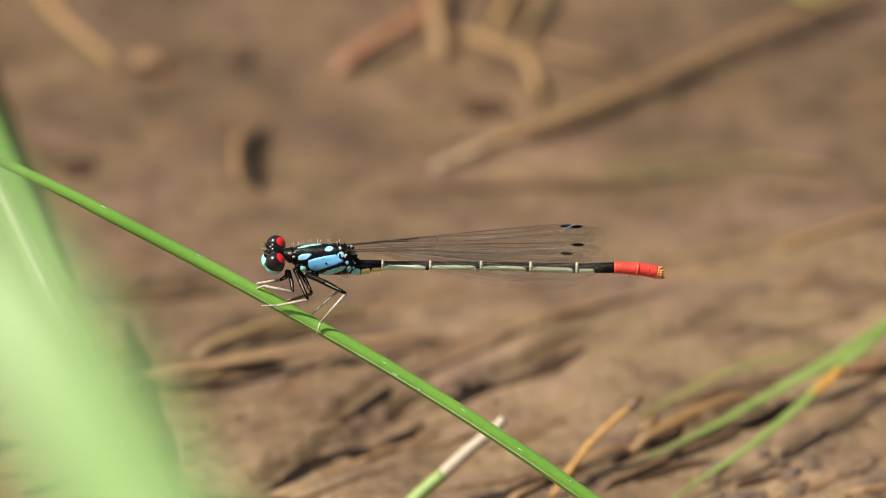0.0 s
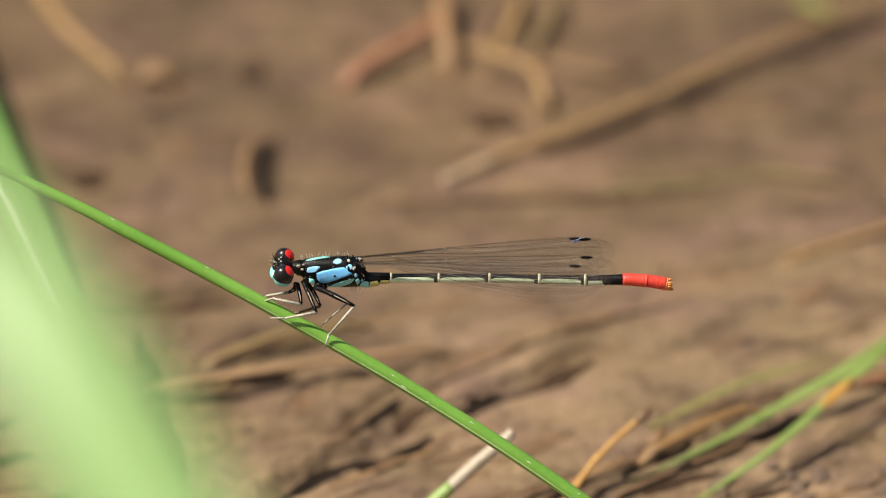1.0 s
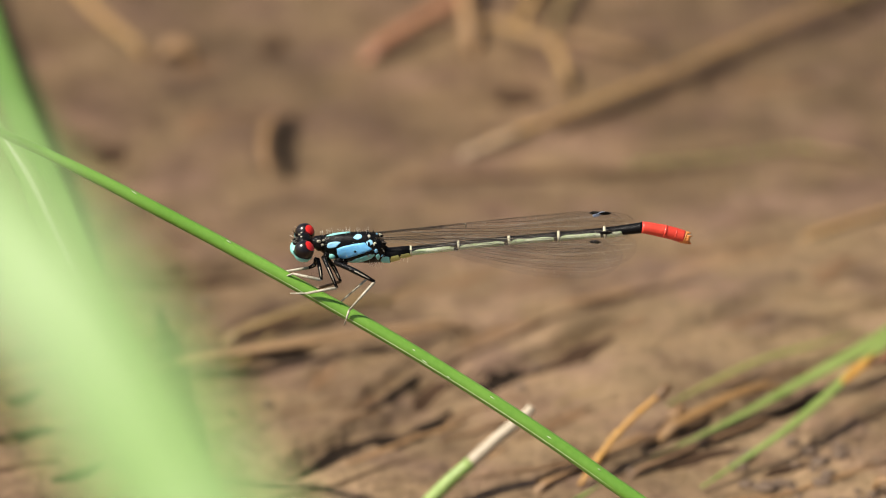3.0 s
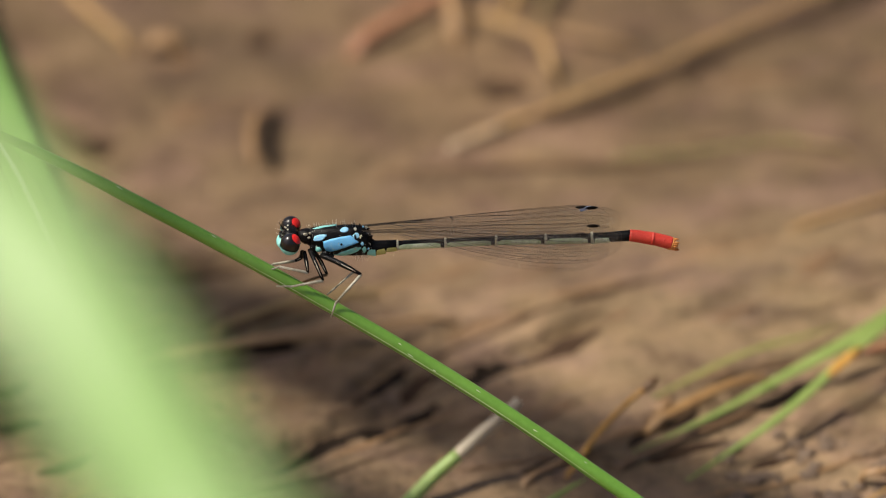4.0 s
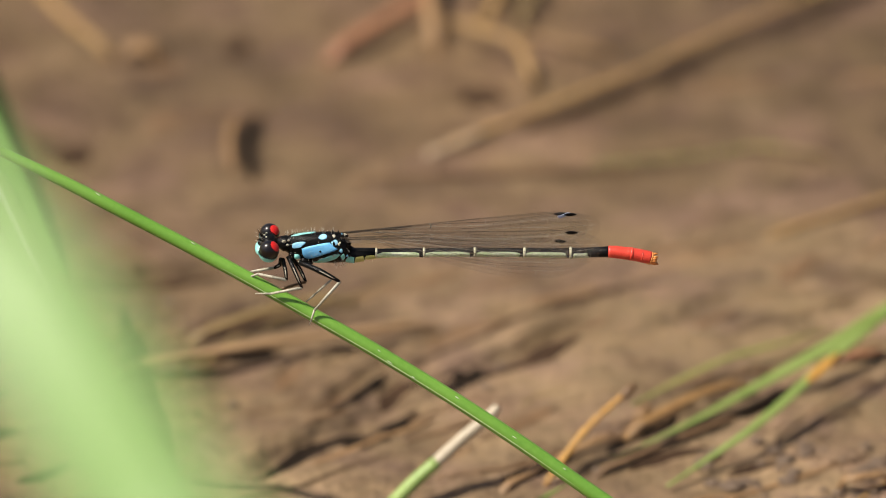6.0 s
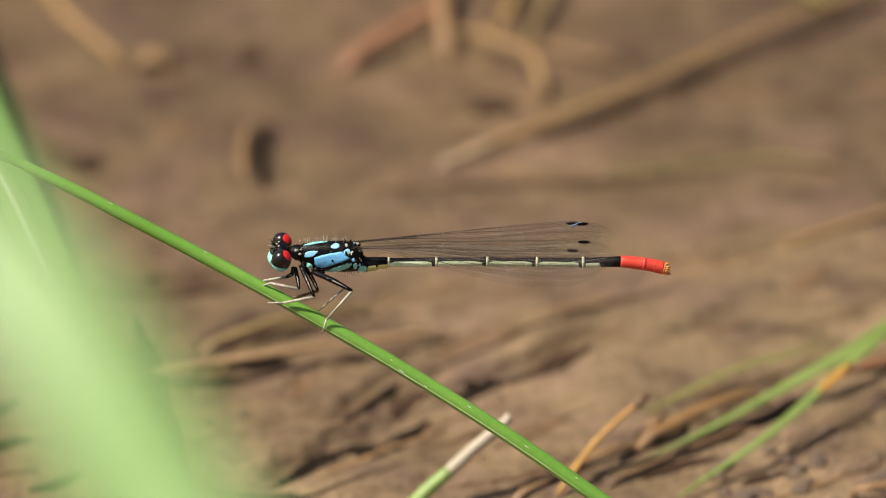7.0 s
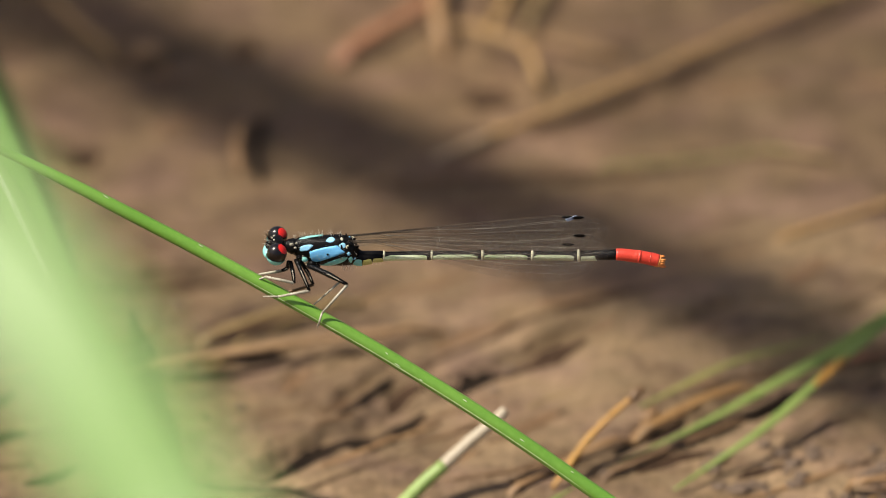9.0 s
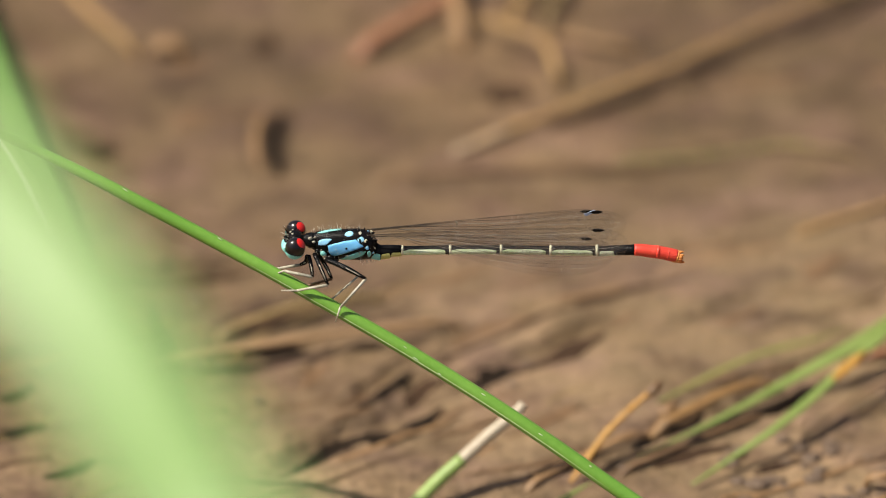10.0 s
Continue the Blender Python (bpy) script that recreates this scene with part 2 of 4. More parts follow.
def spline(points, steps=6):
    """Catmull-Rom through the points."""
    p = [Vector(q) for q in points]
    p = [2 * p[0] - p[1]] + p + [2 * p[-1] - p[-2]]
    out = []
    for i in range(1, len(p) - 2):
        for k in range(steps):
            t = k / steps
            a, b, c, d = p[i - 1], p[i], p[i + 1], p[i + 2]
            out.append(0.5 * (2 * b + (c - a) * t + (2 * a - 5 * b + 4 * c - d) * t * t + (3 * b - a - 3 * c + d) * t ** 3))
    out.append(p[-2])
    return out


def sweep(bm, points, section, up=(0, 0, 1), slot=0):
    """Sweeps section(i, n), a list of (side, up) offsets, along the points and caps the ends."""
    n = len(points)
    rows = []
    for i, p in enumerate(points):
        way = (Vector(points[min(i + 1, n - 1)]) - Vector(points[max(i - 1, 0)])).normalized()
        side = way.cross(Vector(up))
        side = side.normalized() if side.length > 1e-6 else Vector((1, 0, 0))
        rise = side.cross(way)
        rows.append([bm.verts.new(Vector(p) + side * a + rise * b) for a, b in section(i, n)])
    m = len(rows[0])
    for a, b in zip(rows, rows[1:]):
        for k in range(m):
            bm.faces.new((a[k], a[(k + 1) % m], b[(k + 1) % m], b[k])).material_index = slot
    bm.faces.new(rows[0]).material_index = slot
    bm.faces.new(rows[-1][::-1]).material_index = slot


def tube(bm, points, radii, n=8, up=(0, 0, 1), slot=0):
    sweep(bm, points, lambda i, c: ring(np.interp(i / (c - 1), np.linspace(0, 1, len(radii)), radii), n), up, slot)


def ball(bm, at, radii, u=16, v=10, slot=0):
    made = bmesh.ops.create_uvsphere(bm, u_segments=u, v_segments=v, radius=1)["verts"]
    for w in made:
        w.co = Vector((w.co.x * radii[0], w.co.y * radii[1], w.co.z * radii[2])) + Vector(at)
        for f in w.link_faces:
            f.material_index = slot


def fbm(x, y, octaves=4):
    return noise.fractal(Vector((x, y, 0.37)), 1.0, 2.0, octaves)


TURN = radians(20)
# furrows in the mud
FURROWS = []


def furrow(start, end, half, deep):
    FURROWS.append((start, end, half, deep))


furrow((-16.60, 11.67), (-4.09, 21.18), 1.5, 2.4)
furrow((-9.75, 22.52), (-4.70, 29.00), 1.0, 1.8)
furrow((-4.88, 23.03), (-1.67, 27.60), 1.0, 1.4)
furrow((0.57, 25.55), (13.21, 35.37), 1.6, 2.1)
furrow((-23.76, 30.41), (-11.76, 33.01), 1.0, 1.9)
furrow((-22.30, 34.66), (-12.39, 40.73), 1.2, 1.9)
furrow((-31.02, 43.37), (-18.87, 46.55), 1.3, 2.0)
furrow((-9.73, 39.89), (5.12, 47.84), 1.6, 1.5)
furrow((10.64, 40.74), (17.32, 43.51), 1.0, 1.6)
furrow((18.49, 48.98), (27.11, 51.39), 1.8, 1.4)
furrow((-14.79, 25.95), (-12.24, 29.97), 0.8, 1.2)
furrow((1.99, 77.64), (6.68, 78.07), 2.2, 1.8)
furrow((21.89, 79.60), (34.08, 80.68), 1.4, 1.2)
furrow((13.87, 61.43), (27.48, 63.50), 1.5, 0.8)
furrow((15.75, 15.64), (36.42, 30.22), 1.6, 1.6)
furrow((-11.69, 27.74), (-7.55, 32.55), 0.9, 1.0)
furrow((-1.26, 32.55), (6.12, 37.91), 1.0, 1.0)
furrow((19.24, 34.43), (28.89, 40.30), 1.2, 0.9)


def mud_height(x, y):
    """Height of the mud in millimetres at x, y in millimetres: long low ridges, furrows, pits and crumbs."""
    a, b = x * math.cos(TURN) + y * math.sin(TURN), -x * math.sin(TURN) + y * math.cos(TURN)
    ridge = fbm(a / 34, b / 8.0, 3)
    swell = fbm(x / 60 + 5, y / 60, 2)
    crumb = fbm(a / 7.5, b / 2.4, 4)
    near = max(0.0, min(1.0, (75 - y) / 55))
    z = 0.9 * swell - 0.25 + (0.3 + 0.62 * near) * ridge + (0.12 + 0.3 * near) * crumb
    wave = 0.9 * fbm(x / 6.0 + 11, y / 6.0, 3)
    for p, q, w, deep in FURROWS:
        dx, dy = q[0] - p[0], q[1] - p[1]
        n = math.hypot(dx, dy)
        u = ((x - p[0]) * dx + (y - p[1]) * dy) / n
        if -6 < u < n + 6:
            d = ((y - p[1]) * dx - (x - p[0]) * dy) / n + wave
            if abs(d) < 5 * w:
                f = max(0.0, min(1.0, u / 5 + 0.5, (n - u) / 5 + 0.5))
                z += 0.55 * f * deep * (0.25 * math.exp(-((d - 1.9 * w) / w) ** 2) - math.exp(-(d / w) ** 4))
    return z


# ---- ground ----
def ground():
    def lines(lo, hi, step):
        core = list(np.arange(lo, hi, step))
        out, d = [hi], step
        while out[-1] < 120000:
            d *= 1.5
            out.append(out[-1] + d)
        back, d = [lo], step
        while back[-1] > -120000:
            d *= 1.5
            back.append(back[-1] - d)
        return back[:0:-1] + core + out
    xs, ys = lines(-60, 60, 0.38), lines(-36, 112, 0.4)
    verts = []
    for y in ys:
        for x in xs:
            far = max(abs(x), abs(y)) > 300
            verts.append((x * MM, y * MM, 0.0 if far else mud_height(x, y) * MM))
    w = len(xs)
    faces = [(j * w + i, j * w + i + 1, (j + 1) * w + i + 1, (j + 1) * w + i) for j in range(len(ys) - 1) for i in range(w - 1)]
    me = bpy.data.meshes.new("ground")
    me.from_pydata(verts, [], faces)
    for p in me.polygons:
        p.use_smooth = True
    me.materials.append(MUD)
    return tagged(new("ground", me), "wet brown mud with low streaky ridges and crumbs", "ground", "", "structure")


ground()


# ---- dead stalks and blades on the mud ----
def lying(name, points, width, material, label, category, flat=0.6, thing_group="dead plant litter", sunk=True, bend=7):
    """A stalk that lies on the mud, or stands from it: tapered, slightly flattened and crooked."""
    base = Vector(points[0])
    line = spline([Vector(p) - base for p in points], bend)
    if sunk:
        for i, q in enumerate(line):
            e = min(i, len(line) - 1 - i) / (len(line) - 1)
            q.z -= 1.1 * max(0.0, 1 - e / 0.14)
    rnd = random.Random(name + str(round(base.x, 1)))
    wob = [rnd.uniform(0.86, 1.12) for _ in line]
    bm = bmesh.new()
    sweep(bm, line, lambda i, n: ring(width / 2 * wob[i] * (0.45 + 0.55 * min(1, 3.2 * math.sin(math.pi * (i + 0.5) / n))), 10, flat))
    ob = part(name, bm, material, at=base)
    return tagged(ob, label, category, thing_group)


def grass_blade(name, points, width, material, label, category="grass blade", thing_group="grass blades", fold=0.25, thick=0.22, up=(0, -0.5, 0.85), tip=0.25, root=0.5, grow=4.0):
    base = Vector(points[0])
    line = spline([Vector(p) - base for p in points], 8)

    def section(i, n):
        f = i / (n - 1)
        w = width * min(1, root + (1 - root) * f * grow) * (1 if f < 1 - tip else max(0.06, (1 - f) / tip) ** 0.7)
        return leaf_section(w, thick, fold * w)
    bm = bmesh.new()
    sweep(bm, line, section, up)
    return tagged(part(name, bm, material, at=base), label, category, thing_group)


lying("dead_stalk", ((-42.12, 103.14, 1.00), (-38.65, 94.39, 1.00), (-35.35, 88.64, 1.00), (-32.08, 84.39, 0.80)), 1.0, TAN, "tan dead reed stalk lying on wet mud", "dead stalk")
lying("dead_leaf", ((-30.50, 85.16, 0.60), (-28.99, 85.14, 1.00), (-27.32, 84.73, 0.60)), 2.2, SIENNA, "small reddish-tan scrap of dead leaf on mud", "dead leaf", 0.35)
lying("dead_stalk", ((-19.54, 63.49, 0.20), (-20.02, 66.11, 0.70), (-19.88, 69.78, 0.70), (-19.10, 73.83, 0.30)), 0.8, SIENNA, "light brown dead stalk beside a blackish strip", "dead stalk", 0.5)
# a blackish strip takes the place of a dark curved mark in the mud
lying("rotten_leaf", ((-17.33, 61.58, 0.10), (-18.01, 63.29, 0.70), (-18.24, 66.68, 0.80), (-17.98, 70.14, 0.80), (-17.25, 74.47, 0.30)), 0.85, DARK, "curved blackish-brown strip for a dark mark in the mud", "dead leaf", 0.5)
lying("dead_stalk", ((-10.76, 83.74, 0.80), (-6.90, 87.58, 1.30), (-1.90, 93.14, 1.60), (0.90, 98.50, 1.40)), 1.8, RUST, "reddish-brown dead stalk lying on mud", "dead stalk")
lying("dead_stalk", ((0.06, 85.49, 0.60), (-0.50, 90.03, 1.80), (-0.79, 95.45, 2.20), (-0.90, 101.40, 2.00)), 1.7, SIENNA, "light brown broken stalk lying on mud", "dead stalk", 0.7)
lying("dead_leaf", ((0.61, 90.54, 1.50), (4.22, 86.05, 2.40), (7.80, 82.87, 2.60), (9.04, 78.60, 1.80), (9.81, 77.72, 0.40)), 0.85, TAN, "bent tan dead leaf curling over the mud", "dead leaf", 0.45)
lying("dead_stalk", ((8.42, 88.39, 0.50), (12.56, 85.75, 0.90), (18.10, 84.58, 0.30)), 0.7, SIENNA, "thin rusty dead stalk lying on mud", "dead stalk", 0.5)
lying("dead_leaf", ((34.32, 100.10, 0.80), (36.32, 96.77, 1.30), (38.45, 96.29, 0.80)), 1.4, BLADE_OLIVE, "yellowish-green scrap of dead leaf on a stalk", "dead leaf", 0.3)
# two dark stalks stand in for the shaded gaps between the tan ones
lying("dead_stalk", ((3.70, 92.80, 0.50), (5.40, 96.18, 0.80), (7.40, 101.18, 0.50)), 0.8, UMBER, "dark stalk standing in for shade between tan stalks", "dead stalk", 0.6)
lying("dead_stalk", ((7.50, 91.47, 0.50), (9.33, 95.62, 0.80), (11.36, 101.18, 0.50)), 0.8, UMBER, "dark stalk standing in for shade between tan stalks", "dead stalk", 0.6)
lying("dead_stalk", ((4.81, 90.96, 0.80), (5.94, 93.82, 1.20), (7.23, 100.88, 1.00)), 0.95, TAN, "short tan dead stalk lying on mud", "dead stalk")
lying("dead_stalk", ((7.87, 90.08, 0.80), (9.31, 94.04, 1.20), (10.79, 100.88, 1.00)), 0.8, OLIVE, "short olive dead stalk lying on mud", "dead stalk")
lying("dead_stalk", ((-2.60, 66.00, -0.40), (2.20, 68.90, 0.20), (6.62, 71.17, 0.50), (11.85, 73.97, 1.30), (18.51, 78.27, 1.80), (25.84, 84.38, 1.90), (34.44, 91.90, 1.80), (43.78, 100.40, 1.60)), 0.68, TAN, "long tan dead reed stalk lying on the mud", "dead stalk", 0.8)
# an umber stalk laid as the shadow along the long tan stalk
lying("dead_stalk", ((6.34, 69.51, 0.10), (11.84, 72.81, 0.40), (18.52, 77.76, 0.50), (25.86, 84.02, 0.50), (34.44, 91.03, 0.50), (43.75, 98.92, 0.50)), 0.8, UMBER, "dark stalk standing in for the shadow of a tan one", "dead stalk", 0.6)
lying("dead_leaf", ((-1.58, 65.57, 0.20), (1.69, 67.32, 0.60), (5.25, 70.49, 0.40)), 0.9, TAN_PALE, "pale scrap of dead leaf on mud", "dead leaf", 0.25)
lying("dead_stalk", ((-12.12, 60.69, 0.20), (-1.30, 61.79, 0.35), (9.54, 62.70, 0.30), (19.88, 63.86, 0.10)), 0.6, BROWN, "long faint brown stalk half sunk in the mud", "dead stalk", 0.5)
lying("dead_stalk", ((13.09, 64.43, 0.20), (19.89, 64.51, 0.40), (26.45, 65.87, 0.40), (35.55, 69.13, 0.20)), 0.28, BLADE_OLIVE, "greenish olive stalk half sunk in mud", "dead stalk", 0.5)
lying("dead_stalk", ((28.13, 67.45, 0.20), (33.00, 66.54, 0.50), (38.94, 65.36, 0.20)), 0.6, OLIVE, "greenish olive stalk half sunk in mud", "dead stalk", 0.5)
lying("dead_stalk", ((29.20, 50.10, 0.00), (35.19, 53.04, 0.50), (42.33, 56.74, 0.80), (48.99, 60.44, 0.80)), 0.65, TAN, "pale tan straw lying on mud", "dead stalk", 0.5)
lying("dead_stalk", ((-31.95, 26.31, 0.40), (-26.77, 27.38, 1.20), (-20.02, 28.81, 1.70), (-12.75, 30.84, 1.70), (-4.93, 33.24, 1.40), (0.84, 36.01, 0.50)), 1.0, TAN_DULL, "dull tan dead stalk lying on a mud ridge", "dead stalk", 0.6)
lying("dead_stalk", ((-23.78, 32.06, 0.60), (-19.10, 34.21, 1.40), (-13.90, 36.99, 1.50), (-7.62, 40.37, 0.60)), 0.9, OLIVE, "olive-brown dead stalk lying on a mud ridge", "dead stalk", 0.6)
lying("dead_stalk", ((7.71, 38.99, 0.10), (11.95, 40.19, 0.40), (15.96, 42.35, 0.10)), 0.6, SIENNA, "short light brown straw sunk in mud", "dead stalk", 0.4)
lying("orange_stalk", ((9.73, 8.05, 0.60), (11.27, 9.80, 2.00), (12.87, 11.66, 3.40), (14.71, 12.97, 4.80), (16.14, 13.47, 6.00), (17.06, 13.95, 6.60)), 0.62, ORANGE, "orange dry grass stalk standing from the mud", "dead stalk", 0.8, sunk=False)
lying("stalk_tip", ((16.75, 13.54, 6.50), (17.36, 14.05, 6.90), (17.89, 14.65, 7.00)), 0.95, BROWN, "brown withered tip of a dry stalk", "dead stalk", 0.8, sunk=False)
lying("dead_leaf", ((17.87, 19.64, 0.30), (18.80, 20.01, 0.80), (19.47, 22.00, 0.30)), 0.9, SIENNA, "small orange-brown scrap of dead leaf on mud", "dead leaf", 0.4)
lying("dead_stalk", ((4.89, 7.10, 0.50), (8.98, 10.02, 1.00), (13.12, 13.41, 1.20), (17.30, 17.34, 0.70)), 0.8, SIENNA, "brown straw lying beside the orange stalk", "dead stalk", 0.5)
lying("dead_leaf", ((16.78, 16.71, 0.50), (20.42, 18.87, 1.30), (24.36, 21.81, 1.60), (29.15, 25.20, 1.00)), 1.15, OCHRE, "brown-orange dead grass leaf lying beside green blades", "dead leaf", 0.4)
lying("dead_stalk", ((13.07, 9.45, 0.40), (18.24, 12.87, 0.70), (23.98, 16.66, 0.90), (28.74, 20.46, 0.50)), 0.6, BROWN, "brown straw under green grass blades", "dead stalk", 0.5)
lying("dead_stalk", ((36.23, 29.00, 0.40), (38.42, 29.18, 0.90), (42.15, 30.61, 0.60)), 0.9, RUST, "reddish-brown dead stalk behind green blades", "dead stalk", 0.5)
lying("dead_twig", ((30.20, 14.77, 0.30), (32.34, 17.34, 0.70), (36.02, 21.71, 0.80), (41.47, 27.31, 0.50)), 0.34, BROWN, "thin brown rotten twig on pale mud", "dead twig", 0.5)
lying("dead_twig", ((34.37, 18.89, 0.30), (36.99, 20.09, 0.50), (39.39, 21.49, 0.20)), 0.26, BROWN, "thin brown side twig on pale mud", "dead twig", 0.5)
lying("dead_stalk", ((36.27, 9.08, 0.40), (38.02, 8.73, 1.00), (41.16, 10.07, 0.60)), 0.9, SIENNA, "brown straw lying among dark mud clods", "dead stalk", 0.6)


def on_mud(points, lift):
    return [(p[0], p[1], mud_height(p[0], p[1]) + lift) for p in points]


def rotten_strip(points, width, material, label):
    """A strip draped over the mud whose colour stands in for shade, ragged along its sides."""
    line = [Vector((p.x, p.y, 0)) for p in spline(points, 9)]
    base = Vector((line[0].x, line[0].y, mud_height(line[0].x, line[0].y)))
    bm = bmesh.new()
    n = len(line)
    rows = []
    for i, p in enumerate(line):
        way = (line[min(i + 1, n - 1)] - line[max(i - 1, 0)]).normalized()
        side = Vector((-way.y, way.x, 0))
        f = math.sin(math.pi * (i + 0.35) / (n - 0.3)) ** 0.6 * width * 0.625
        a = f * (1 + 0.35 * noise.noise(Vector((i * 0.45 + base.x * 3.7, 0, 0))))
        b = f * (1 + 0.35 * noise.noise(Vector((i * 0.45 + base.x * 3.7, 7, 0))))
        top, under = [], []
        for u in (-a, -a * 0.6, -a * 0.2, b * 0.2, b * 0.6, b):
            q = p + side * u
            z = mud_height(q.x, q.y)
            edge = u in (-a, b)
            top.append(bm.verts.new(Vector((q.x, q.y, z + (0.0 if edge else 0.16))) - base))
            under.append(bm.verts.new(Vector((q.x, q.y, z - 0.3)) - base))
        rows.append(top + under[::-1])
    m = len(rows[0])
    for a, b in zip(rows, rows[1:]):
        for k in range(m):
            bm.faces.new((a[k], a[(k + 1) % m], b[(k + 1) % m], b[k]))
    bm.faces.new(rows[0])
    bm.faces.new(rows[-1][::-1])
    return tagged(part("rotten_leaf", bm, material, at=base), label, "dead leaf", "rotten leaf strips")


# dark strips painted as shade in furrows, under stalks and between blades
rotten_strip(((-16.66, 10.28, 0.0), (-13.05, 14.41, 0.0), (-8.97, 17.22, 0.0), (-4.34, 18.87, 0.0)), 2.3, DARK, "black strip on wet mud standing in for shade")
rotten_strip(((-8.40, 15.30, 0.0), (-7.15, 16.07, 0.0), (-4.33, 18.22, 0.0), (-1.86, 20.85, 0.0)), 2.0, DARK, "black strip on wet mud standing in for shade")
rotten_strip(((-9.72, 20.73, 0.0), (-7.47, 23.72, 0.0), (-4.69, 27.15, 0.0)), 1.5, DARK, "black strip on wet mud standing in for shade")
rotten_strip(((-5.18, 22.31, 0.0), (-3.43, 25.33, 0.0), (-1.67, 26.36, 0.0)), 1.8, UMBER, "dark brown strip on wet mud standing in for shade")
rotten_strip(((0.57, 23.51, 0.0), (2.66, 26.89, 0.0), (5.43, 28.75, 0.0)), 2.4, DARK, "black strip on wet mud standing in for shade")
rotten_strip(((4.48, 26.94, 0.0), (8.67, 29.13, 0.0), (13.15, 32.49, 0.0)), 2.5, UMBER, "dark brown strip on wet mud standing in for shade")
rotten_strip(((-24.01, 29.94, 0.0), (-18.57, 32.04, 0.0), (-11.76, 32.94, 0.0)), 1.2, DARK, "black strip on wet mud standing in for shade")
rotten_strip(((-22.28, 34.11, 0.0), (-17.62, 37.42, 0.0), (-12.38, 39.95, 0.0)), 1.6, UMBER, "dark brown strip on wet mud standing in for shade")
rotten_strip(((-31.00, 42.96, 0.0), (-25.17, 43.61, 0.0), (-19.13, 46.19, 0.0)), 1.8, UMBER, "dark brown strip on wet mud standing in for shade")
rotten_strip(((-8.15, 40.31, 0.0), (-3.40, 42.73, 0.0), (2.45, 45.84, 0.0)), 1.6, BROWN, "brown strip on wet mud standing in for a faint dark band")
rotten_strip(((10.61, 38.90, 0.0), (14.07, 40.32, 0.0), (17.53, 41.55, 0.0)), 1.0, UMBER, "dark brown strip on wet mud standing in for shade")
rotten_strip(((18.45, 47.41, 0.0), (22.23, 49.32, 0.0), (26.53, 50.22, 0.0)), 2.4, BROWN, "brown strip on wet mud standing in for a faint dark band")
rotten_strip(((2.26, 76.90, 0.0), (4.47, 78.35, 0.0), (6.67, 77.30, 0.0)), 2.6, UMBER, "dark brown strip on wet mud standing in for shade")
rotten_strip(((24.65, 79.74, 0.0), (28.54, 80.19, 0.0), (33.51, 80.37, 0.0)), 1.6, BROWN, "brown strip on wet mud standing in for a faint dark band")
rotten_strip(((-19.96, 85.42, 0.0), (-19.62, 87.49, 0.0), (-19.21, 89.20, 0.0)), 2.0, UMBER, "dark brown strip on wet mud standing in for shade")
rotten_strip(((-28.16, 71.73, 0.0), (-26.56, 73.13, 0.0), (-25.22, 74.52, 0.0)), 2.2, BROWN, "brown strip on wet mud standing in for a faint dark band")
rotten_strip(((-36.69, 65.78, 0.0), (-35.10, 66.92, 0.0), (-33.51, 68.13, 0.0)), 2.6, UMBER, "dark brown strip on wet mud standing in for shade")
rotten_strip(((-28.48, 82.28, 0.0), (-26.86, 83.48, 0.0), (-25.22, 84.35, 0.0)), 2.0, BROWN, "brown strip on wet mud standing in for a faint dark band")
rotten_strip(((15.43, 13.14, 0.0), (18.36, 17.88, 0.0), (22.04, 20.90, 0.0)), 1.7, DARK, "black strip on wet mud standing in for shade")
rotten_strip(((20.33, 14.84, 0.0), (25.08, 18.91, 0.0), (30.38, 23.02, 0.0), (36.11, 29.41, 0.0)), 1.8, DARK, "black strip on wet mud standing in for shade")
rotten_strip(((17.20, 11.66, 0.0), (20.30, 12.97, 0.0), (24.44, 14.58, 0.0)), 1.1, UMBER, "dark brown strip on wet mud standing in for shade")
rotten_strip(((-14.77, 25.32, 0.0), (-13.77, 27.69, 0.0), (-12.13, 29.60, 0.0)), 1.3, BROWN, "brown strip on wet mud standing in for a faint dark band")
rotten_strip(((3.91, 15.43, 0.0), (7.54, 19.38, 0.0), (10.66, 21.42, 0.0)), 1.1, BROWN, "brown strip on wet mud standing in for a faint dark band")
rotten_strip(((-1.26, 32.18, 0.0), (2.42, 35.33, 0.0), (6.38, 37.51, 0.0)), 1.3, BROWN, "brown strip on wet mud standing in for a faint dark band")
rotten_strip(((5.92, 9.14, 0.0), (9.00, 10.98, 0.0), (12.08, 12.28, 0.0)), 1.0, DARK, "black strip on wet mud standing in for shade")
rotten_strip(((21.87, 35.07, 0.0), (24.48, 34.76, 0.0), (27.73, 37.56, 0.0)), 1.2, BROWN, "brown strip on wet mud standing in for a faint dark band")
rotten_strip(((32.13, 42.72, 0.0), (33.79, 44.56, 0.0), (35.53, 48.01, 0.0)), 1.6, BROWN, "brown strip on wet mud standing in for a faint dark band")
rotten_strip(((12.37, 32.41, 0.0), (14.52, 35.50, 0.0), (16.11, 36.65, 0.0)), 1.0, BROWN, "brown strip on wet mud standing in for a faint dark band")
rotten_strip(((26.40, 11.07, 0.0), (29.00, 12.35, 0.0), (31.59, 13.20, 0.0)), 1.0, UMBER, "dark brown strip on wet mud standing in for shade")
rotten_strip(((-44.01, 16.96, 0.0), (-40.96, 17.95, 0.0), (-37.94, 19.75, 0.0)), 1.6, DARK, "black strip on wet mud standing in for shade")
